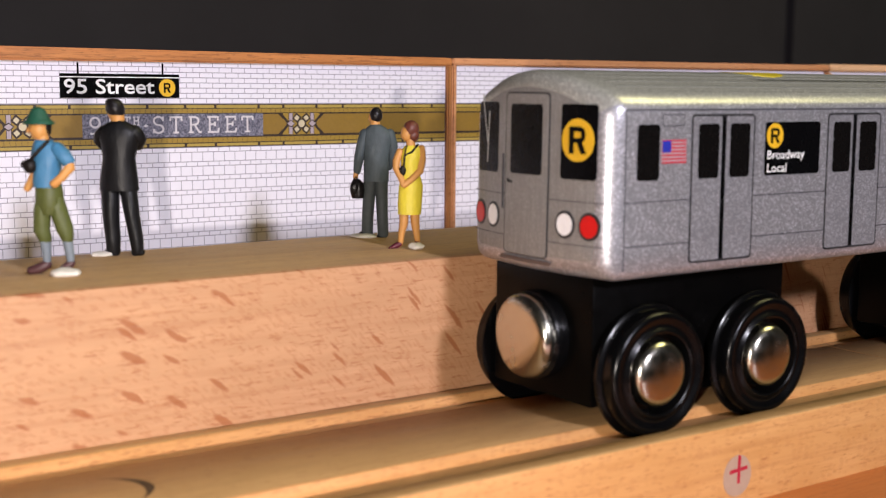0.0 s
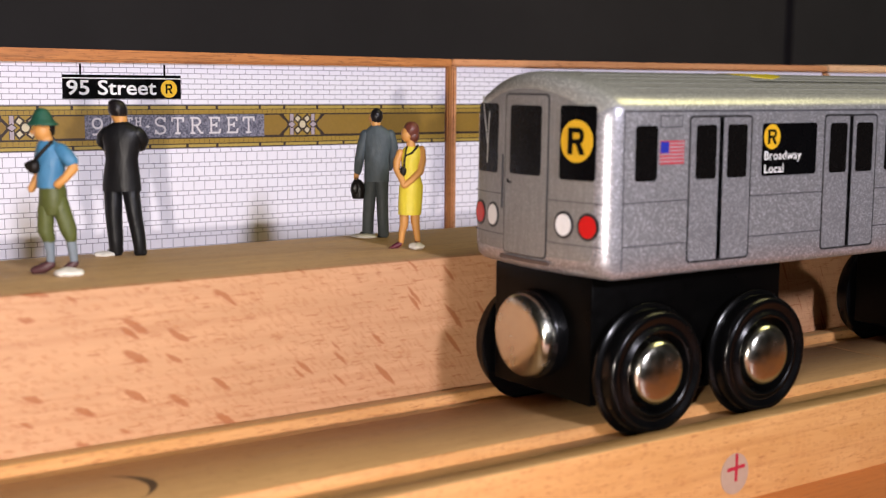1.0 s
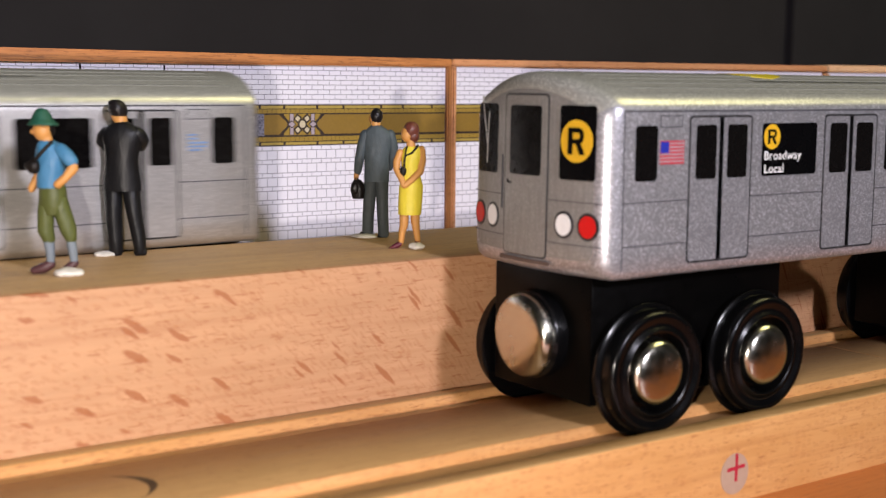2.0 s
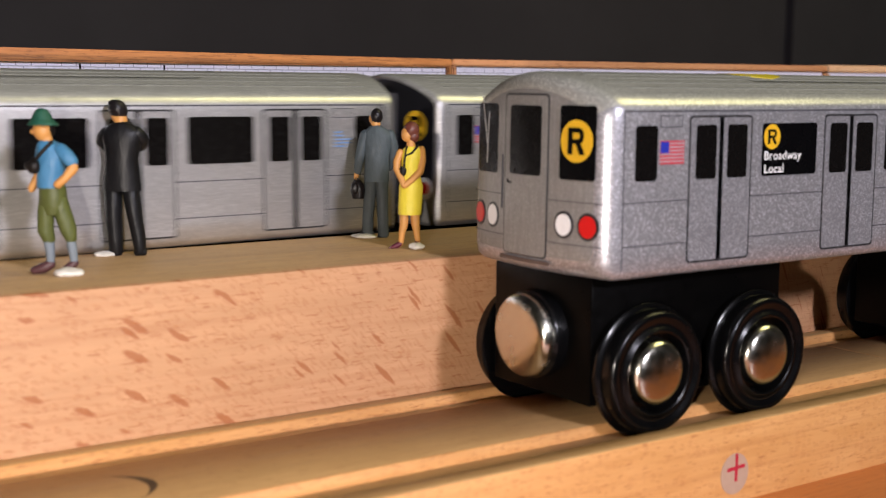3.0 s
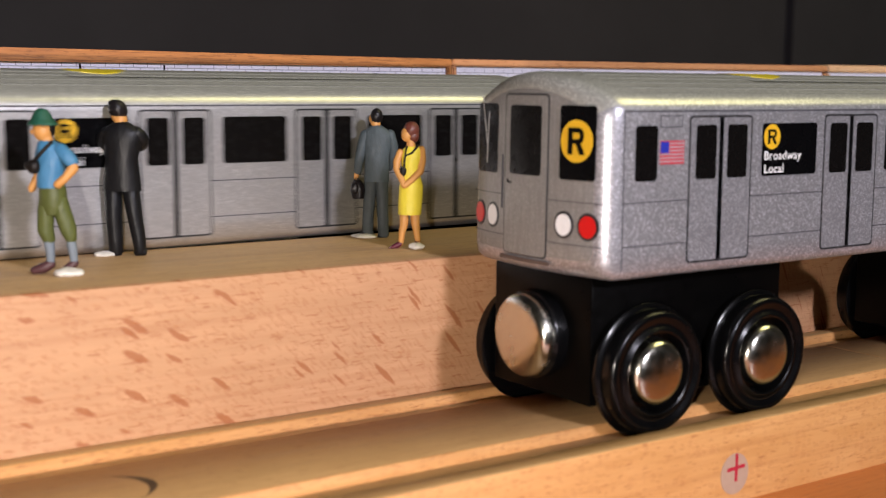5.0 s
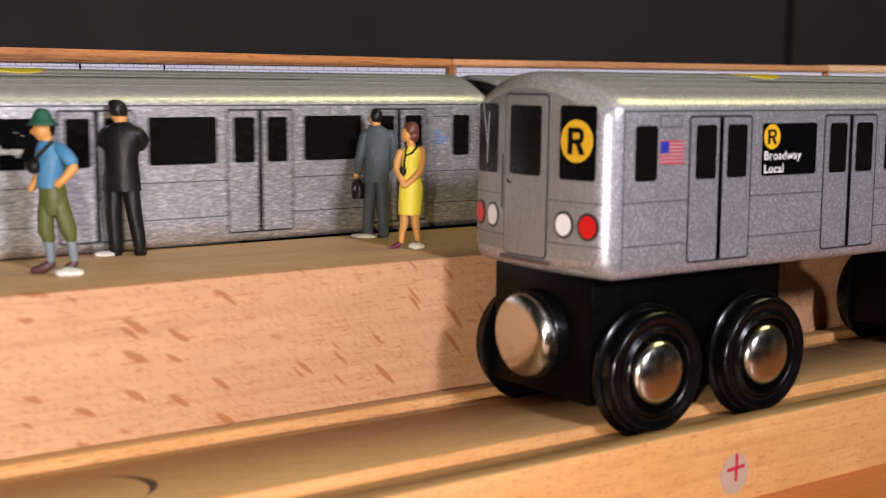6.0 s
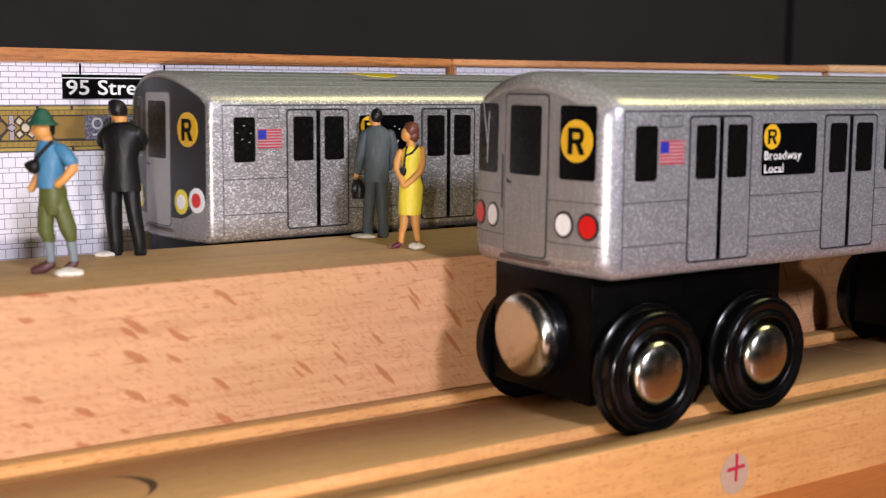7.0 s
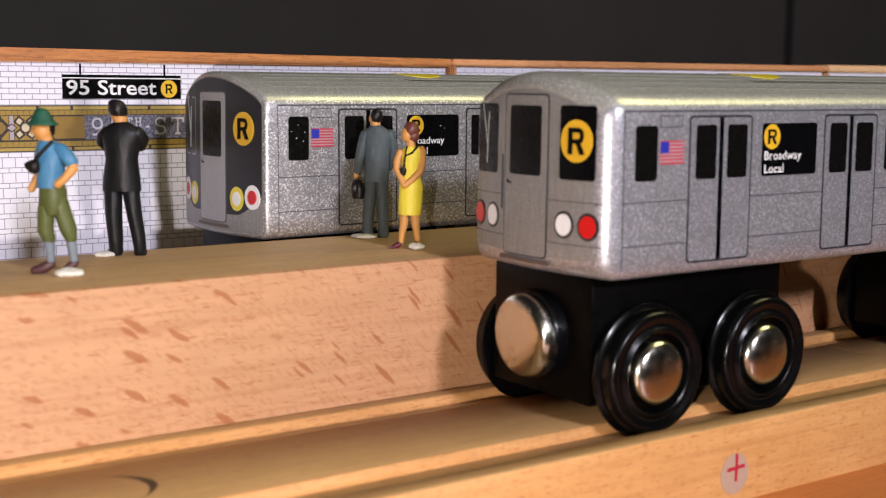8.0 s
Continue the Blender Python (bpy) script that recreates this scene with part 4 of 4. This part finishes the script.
def ball(bm, c, r, mat, seg=18, rows=12):
    rings = []
    for k in range(rows + 1):
        t = math.pi * k / rows - math.pi / 2
        rr = max(1e-3, math.cos(t))
        rings.append([bm.verts.new((c[0] + r[0] * rr * math.cos(2 * math.pi * i / seg), c[1] + r[1] * rr * math.sin(2 * math.pi * i / seg), c[2] + r[2] * math.sin(t))) for i in range(seg)])
    for p, q in zip(rings, rings[1:]):
        for i in range(seg):
            j = (i + 1) % seg
            bm.faces.new((p[i], p[j], q[j], q[i])).material_index = mat


def putty_lump(c, r, place):
    """A pressed lump of white putty under a shoe, with an uneven rim; c from the figurine's foot."""
    bm = NEWBM()
    ball(bm, c, r, 0, seg=24)
    for v in bm.verts:
        d = v.co - Vector(c)
        k = 1 + 0.38 * noise.noise(Vector((d.x, d.y, 0)).normalized() * 1.6 + Vector(c)) + 0.16 * noise.noise(v.co * 2.2)
        v.co = Vector(c) + Vector((d.x * k, d.y * k, d.z * (1 + 0.35 * noise.noise(v.co * 1.5))))
        v.co.z = max(v.co.z, 0.0)
    ob = part("putty_lump", bm, PUTTY, smooth=60)
    ob.matrix_world = at(place[0], place[1], PLAT_Z, -34.9)
    return tagged(ob, "pressed lump of white putty under a figurine's shoe", "putty", "putty lumps")


def limb(bm, pts, mat, seg=12):
    """A bent limb through (x, y, z, radius) points, with rounded ends."""
    rings = []
    n = len(pts)
    for i, (x, y, z, r) in enumerate(pts):
        a, b = Vector(pts[max(0, i - 1)][:3]), Vector(pts[min(n - 1, i + 1)][:3])
        d = (b - a).normalized()
        s = d.cross(Vector((0.3, 1, 0.2))).normalized()
        u = d.cross(s)
        ends = [(0.0, 1.0)]
        if i == 0:
            ends = [(-0.85, 0.35), (-0.5, 0.8), (0.0, 1.0)]
        elif i == n - 1:
            ends = [(0.0, 1.0), (0.5, 0.8), (0.85, 0.35)]
        for along, k in ends:
            c = Vector((x, y, z)) + d * along * r
            rings.append([bm.verts.new(c + (s * math.cos(2 * math.pi * j / seg) + u * math.sin(2 * math.pi * j / seg)) * r * k) for j in range(seg)])
    for p, q in zip(rings, rings[1:]):
        for i in range(seg):
            j = (i + 1) % seg
            bm.faces.new((p[i], p[j], q[j], q[i])).material_index = mat
    for r in (rings[0], rings[-1]):
        bm.faces.new(r).material_index = mat


def figurine(name, bm, place, label):
    for v in bm.verts:
        n_ = noise.noise(v.co * 0.9) * 0.10 + noise.noise(v.co * 2.3) * 0.05
        v.co += Vector((n_, n_ * 0.7, 0.0))
    for v in bm.verts:
        v.co.z = max(v.co.z, 0.0)
    ob = part(name, bm, FIG_MATS, smooth=60)
    ob.matrix_world = at(place[0], place[1], PLAT_Z, -34.9)
    return tagged(ob, label, "figurine", "platform figurines")


bm = NEWBM()
f = FM["figure_brown_shoe"]
limb(bm, [(-3.03, -0.30, 0.54, 0.58), (-1.82, -0.10, 0.83, 0.75), (-0.73, 0.00, 1.40, 0.69)], f)
limb(bm, [(1.52, -0.40, 0.94, 0.46), (2.21, -0.10, 1.23, 0.63), (2.73, 0.00, 1.63, 0.58)], f)
f = FM["figure_grey_sock"]
limb(bm, [(-0.75, 0.00, 1.63, 0.55), (-0.81, 0.00, 3.07, 0.66), (-0.96, 0.00, 4.94, 0.78)], f)
limb(bm, [(2.64, 0.00, 1.78, 0.52), (2.44, 0.00, 3.07, 0.63), (2.15, 0.00, 4.94, 0.75)], f)
f = FM["figure_olive"]
limb(bm, [(-0.90, 0.00, 4.94, 0.89), (-1.36, 0.00, 6.24, 1.15), (-1.19, 0.00, 8.83, 1.21), (-0.67, 0.00, 11.13, 1.27)], f)
limb(bm, [(2.21, 0.00, 5.03, 0.86), (1.87, 0.00, 6.38, 1.15), (1.12, 0.00, 8.83, 1.21), (0.48, 0.00, 11.13, 1.27)], f)
loft(bm, [(-0.15, 0.00, 8.54, 1.38, 1.32), (-0.15, 0.00, 9.98, 1.90, 1.67), (-0.15, 0.00, 11.71, 1.90, 1.73), (-0.24, 0.00, 12.80, 1.78, 1.55)], f)
f = FM["figure_blue_shirt"]
loft(bm, [(-0.38, 0.00, 12.34, 1.96, 1.67), (-0.44, 0.00, 13.73, 1.90, 1.67), (-0.24, 0.00, 15.74, 1.96, 1.73), (-0.03, 0.00, 17.18, 2.19, 1.61), (-0.32, 0.00, 18.33, 1.90, 1.32), (-0.81, 0.00, 18.96, 1.04, 0.98)], f)
limb(bm, [(1.29, -0.60, 17.76, 0.98), (2.21, -0.90, 16.89, 1.04), (2.93, -1.00, 16.09, 0.98)], f)
limb(bm, [(-1.68, 0.90, 17.76, 0.86), (-2.11, 1.30, 16.60, 0.92), (-2.22, 1.40, 15.39, 0.86)], f)
f = FM["figure_skin"]
limb(bm, [(2.93, -1.00, 15.97, 0.75), (3.22, -1.10, 15.16, 0.75), (2.21, -1.60, 13.87, 0.63), (1.12, -1.70, 12.92, 0.63)], f)
limb(bm, [(-2.25, 1.40, 15.31, 0.63), (-2.74, 1.20, 13.73, 0.55), (-3.49, 0.90, 12.00, 0.52)], f)
limb(bm, [(-0.67, 0.00, 18.62, 0.81), (-0.90, 0.00, 19.63, 0.81)], f)
ball(bm, (-1.25, 0.00, 20.35), (1.36, 1.24, 1.62), f)
ball(bm, (-2.63, 0.00, 20.20), (0.40, 0.29, 0.40), f)
f = FM["figure_dark_strap"]
ball(bm, (0.0, 0.25, 20.55), (0.36, 0.85, 0.95), f)
limb(bm, [(0.25, -1.00, 18.76, 0.29), (-0.81, -1.75, 17.61, 0.29), (-1.82, -1.65, 16.46, 0.29)], f)
ball(bm, (-2.35, -1.25, 15.35), (0.98, 0.8, 1.05), f)
ball(bm, (-3.05, -1.25, 15.5), (0.5, 0.5, 0.6), f)
f = FM["figure_green_felt"]
loft(bm, [(-1.25, 0.00, 21.05, 1.95, 1.75), (-1.25, 0.00, 21.12, 2.12, 1.92), (-1.25, 0.00, 21.30, 2.10, 1.90), (-1.30, 0.00, 21.62, 1.72, 1.60), (-1.32, 0.00, 22.05, 1.40, 1.34), (-1.34, 0.00, 22.65, 1.14, 1.10), (-1.36, 0.00, 23.15, 0.88, 0.84), (-1.36, 0.00, 23.45, 0.45, 0.42), (-1.36, 0.00, 23.52, 0.15, 0.15)], f)
figurine("figurine", bm, (-59.3, 35.0), "painted hiker figurine in green hat, blue shirt, olive breeches")
putty_lump((2.15, -1.30, 0.40), (2.19, 1.73, 0.69), (-59.3, 35.0))
bm = NEWBM()
f = FM["figure_black_suit"]
for L in ([(-2.90, -0.20, 0.47, 0.58), (-1.94, 0.00, 0.47, 0.84), (-1.46, 0.00, 0.79, 0.71)], [(1.60, 0.00, 0.47, 0.77), (2.40, 0.00, 0.54, 0.64)]):
    limb(bm, L, f)
limb(bm, [(-1.94, 0.00, 0.47, 1.03), (-2.00, 0.00, 2.40, 1.16), (-2.20, 0.00, 6.26, 1.29), (-2.20, 0.00, 10.12, 1.41)], f)
limb(bm, [(1.92, 0.00, 0.63, 0.90), (1.66, 0.00, 2.72, 1.03), (1.11, 0.00, 6.26, 1.16), (0.57, 0.00, 10.12, 1.35)], f)
loft(bm, [(-0.78, 0.00, 10.24, 3.09, 1.86), (-0.78, 0.00, 12.04, 2.96, 1.93), (-0.72, 0.00, 15.26, 2.57, 1.80), (-0.59, 0.00, 17.40, 2.90, 1.88), (-0.59, 0.00, 18.60, 3.22, 1.84), (-0.60, 0.00, 19.45, 3.24, 1.68), (-0.62, 0.00, 20.10, 2.72, 1.48), (-0.65, 0.00, 20.62, 1.80, 1.24), (-0.59, 0.00, 21.05, 1.05, 1.0)], f)
limb(bm, [(-2.80, 0.00, 19.30, 1.12), (-3.45, 0.30, 18.70, 1.10), (-3.80, 0.70, 18.00, 1.02), (-3.45, 1.30, 17.35, 0.98), (-1.94, 2.20, 17.03, 0.90)], f)
limb(bm, [(1.58, 0.00, 19.38, 1.12), (2.16, 0.30, 18.85, 1.10), (2.42, 0.70, 18.15, 1.02), (2.02, 1.30, 17.35, 0.98), (0.31, 2.20, 17.03, 0.90)], f)
f = FM["figure_skin"]
limb(bm, [(-0.65, 0.00, 20.56, 1.03), (-0.78, 0.00, 21.85, 1.06)], f)
ball(bm, (-1.10, 0.30, 22.17), (1.22, 1.29, 1.41), f)
f = FM["figure_dark_hair"]
ball(bm, (-1.14, 0.00, 23.04), (1.48, 1.54, 1.35), f)
loft(bm, [(-0.78, -0.20, 21.95, 1.05, 1.02), (-0.90, -0.12, 22.40, 1.30, 1.30), (-1.05, -0.05, 23.05, 1.42, 1.45), (-1.22, 0.00, 23.65, 1.42, 1.47), (-1.36, 0.00, 24.08, 1.24, 1.32), (-1.46, 0.00, 24.36, 0.88, 1.0), (-1.50, 0.00, 24.50, 0.35, 0.45)], f)
figurine("figurine", bm, (-43.6, 48.3), "painted figurine of a dark-haired figure in a black suit")
putty_lump((-3.48, -0.70, 0.21), (1.74, 1.61, 0.55), (-43.6, 48.3))
bm = NEWBM()
f = FM["figure_dark_hair"]
limb(bm, [(-2.57, -0.30, 0.51, 0.54), (-1.39, 0.00, 0.41, 0.81)], f)
limb(bm, [(0.64, -0.20, 0.17, 0.54), (1.39, 0.00, 0.27, 0.74)], f)
f = FM["figure_dark_trousers"]
limb(bm, [(-1.56, 0.00, 0.51, 1.02), (-1.46, 0.00, 3.72, 1.02), (-1.25, 0.00, 7.11, 1.12), (-0.98, 0.00, 9.81, 1.25)], f)
limb(bm, [(1.25, 0.00, 0.34, 0.95), (1.12, 0.00, 3.72, 1.02), (0.98, 0.00, 7.11, 1.08), (0.85, 0.00, 9.81, 1.25)], f)
f = FM["figure_grey_suit"]
loft(bm, [(0.03, 0.00, 9.98, 2.23, 1.56), (0.03, 0.00, 11.84, 2.23, 1.62), (0.03, 0.00, 14.55, 2.23, 1.56), (0.17, 0.00, 17.26, 2.57, 1.56), (0.17, 0.00, 18.61, 2.57, 1.35), (0.03, 0.00, 19.46, 1.62, 1.08), (-0.10, 0.00, 19.97, 0.88, 0.88)], f)
limb(bm, [(-2.00, 0.00, 18.44, 0.88), (-2.61, 0.00, 16.24, 0.91), (-3.08, 0.00, 13.87, 0.85), (-3.35, 0.00, 11.68, 0.68)], f)
limb(bm, [(2.40, 0.20, 18.44, 0.88), (2.94, 0.60, 16.24, 0.88), (2.84, 1.30, 14.21, 0.81), (2.17, 2.20, 12.35, 0.68)], f)
f = FM["figure_skin"]
limb(bm, [(-3.49, 0.00, 11.51, 0.47), (-3.65, 0.00, 10.66, 0.44)], f)
limb(bm, [(-0.10, 0.00, 19.56, 0.85), (-0.24, 0.00, 20.64, 0.88)], f)
ball(bm, (-0.58, 0.40, 21.15), (0.81, 1.15, 1.08), f)
f = FM["figure_dark_hair"]
ball(bm, (-0.03, 0.00, 21.59), (1.12, 1.29, 1.42), f)
loft(bm, [(-3.21, -0.30, 6.94, 1.02, 0.74), (-3.28, -0.30, 8.46, 1.35, 0.88), (-3.35, -0.30, 9.64, 1.15, 0.81), (-3.42, -0.30, 10.32, 0.61, 0.47)], f)
ball(bm, (-3.76, -0.80, 8.80), (0.81, 0.61, 1.15), f)
limb(bm, [(-3.93, -0.30, 10.15, 0.17), (-3.65, -0.30, 10.76, 0.17), (-3.15, -0.30, 10.22, 0.17)], f)
figurine("figurine", bm, (2.4, 48.0), "painted figurine in a grey suit holding a black bag")
putty_lump((-2.00, -0.50, 0.24), (2.30, 1.69, 0.51), (2.4, 48.0))
bm = NEWBM()
f = FM["figure_maroon_shoe"]
limb(bm, [(-2.86, -0.20, 0.06, 0.31), (-1.92, -0.10, 0.47, 0.53), (-1.19, 0.00, 0.94, 0.47)], f)
limb(bm, [(0.82, -0.20, 0.38, 0.31), (1.38, -0.10, 0.79, 0.47), (1.70, 0.00, 1.32, 0.41)], f)
f = FM["figure_skin"]
limb(bm, [(-1.26, 0.00, 0.79, 0.47), (-1.13, 0.00, 2.52, 0.57), (-0.75, 0.00, 4.09, 0.75), (-0.66, 0.00, 6.13, 0.82)], f)
limb(bm, [(1.64, 0.00, 1.10, 0.44), (1.38, 0.00, 2.52, 0.53), (1.19, 0.00, 4.09, 0.72), (1.07, 0.00, 6.13, 0.82)], f)
f = FM["figure_yellow_dress"]
loft(bm, [(0.22, 0.00, 5.72, 1.89, 1.45), (0.28, 0.00, 7.86, 2.01, 1.57), (0.44, 0.00, 10.38, 2.01, 1.57), (0.38, 0.00, 12.26, 1.57, 1.26), (0.44, 0.00, 14.15, 1.70, 1.38), (0.50, 0.00, 15.57, 1.82, 1.45), (0.60, 0.00, 16.51, 1.64, 1.13), (0.60, 0.00, 17.04, 1.07, 0.88)], f)
f = FM["figure_skin"]
limb(bm, [(2.08, 0.00, 16.51, 0.72), (2.20, -0.30, 14.78, 0.72), (1.89, -0.80, 12.89, 0.63), (0.60, -1.80, 11.64, 0.53), (-0.63, -2.10, 10.69, 0.53)], f)
limb(bm, [(-1.45, -0.20, 16.04, 0.63), (-1.95, -0.40, 14.47, 0.60), (-1.95, -0.70, 13.21, 0.57), (-1.19, -1.60, 11.79, 0.53), (-0.69, -2.10, 10.69, 0.50)], f)
limb(bm, [(0.44, 0.00, 16.35, 0.88), (0.31, 0.00, 17.92, 0.69)], f)
ball(bm, (-0.25, 0.00, 19.03), (1.01, 1.07, 1.32), f)
f = FM["figure_auburn_hair"]
ball(bm, (0.42, 0.15, 19.75), (1.32, 1.36, 1.40), f)
ball(bm, (0.78, 0.20, 18.75), (0.98, 1.2, 1.15), f)
f = FM["figure_dark_strap"]
limb(bm, [(1.54, -0.60, 17.23, 0.19), (0.60, -1.35, 16.04, 0.19), (-0.50, -1.10, 15.47, 0.19)], f)
limb(bm, [(-0.25, -0.60, 16.98, 0.19), (-0.63, -1.35, 15.09, 0.19), (-0.75, -1.30, 13.21, 0.19)], f)
ball(bm, (-0.88, -1.45, 13.0), (0.52, 0.4, 0.85), f)
figurine("figurine", bm, (-1.3, 32.0), "painted figurine in a yellow dress with auburn hair")
putty_lump((1.26, -0.70, 0.44), (1.45, 1.26, 0.63), (-1.3, 32.0))


# ---- what moves ----
RUN = [(0.0, -1040), (0.6, -938), (1.2, -838), (1.7, -754), (2.3, -654), (2.8, -570), (3.1, -519), (3.4, -468), (3.8, -400), (4.1, -355), (4.3, -325), (4.5, -293.5), (4.7, -263.5),
       (5.0, -221.5), (5.4, -167.5), (5.8, -117.5), (6.1, -85), (6.4, -57.5), (6.5, -50), (6.75, -36), (7.0, -25.7), (7.25, -19), (7.5, -15.8), (7.75, -15.15), (8.0, -15.1)]


def run_at(t):
    for (t0, a), (t1, b) in zip(RUN, RUN[1:]):
        if t <= t1:
            return a + (b - a) * (t - t0) / (t1 - t0)
    return RUN[-1][1]


def motions():
    for i, car in enumerate(train):
        walk(car, [(t, far_at(x + PITCH * i - 2.6)) for t, x in RUN])
        for w in [c for c in car.children if c.name.startswith("wheel")]:
            o = w.location.copy()
            rows = []
            for k in range(161):
                t = k * 0.05
                turn = Matrix.Rotation((run_at(t) - RUN[0][1]) / 9.4, 4, "Y")
                rows.append((t, Matrix.Translation(o) @ turn))
            walk(w, rows)


motions()
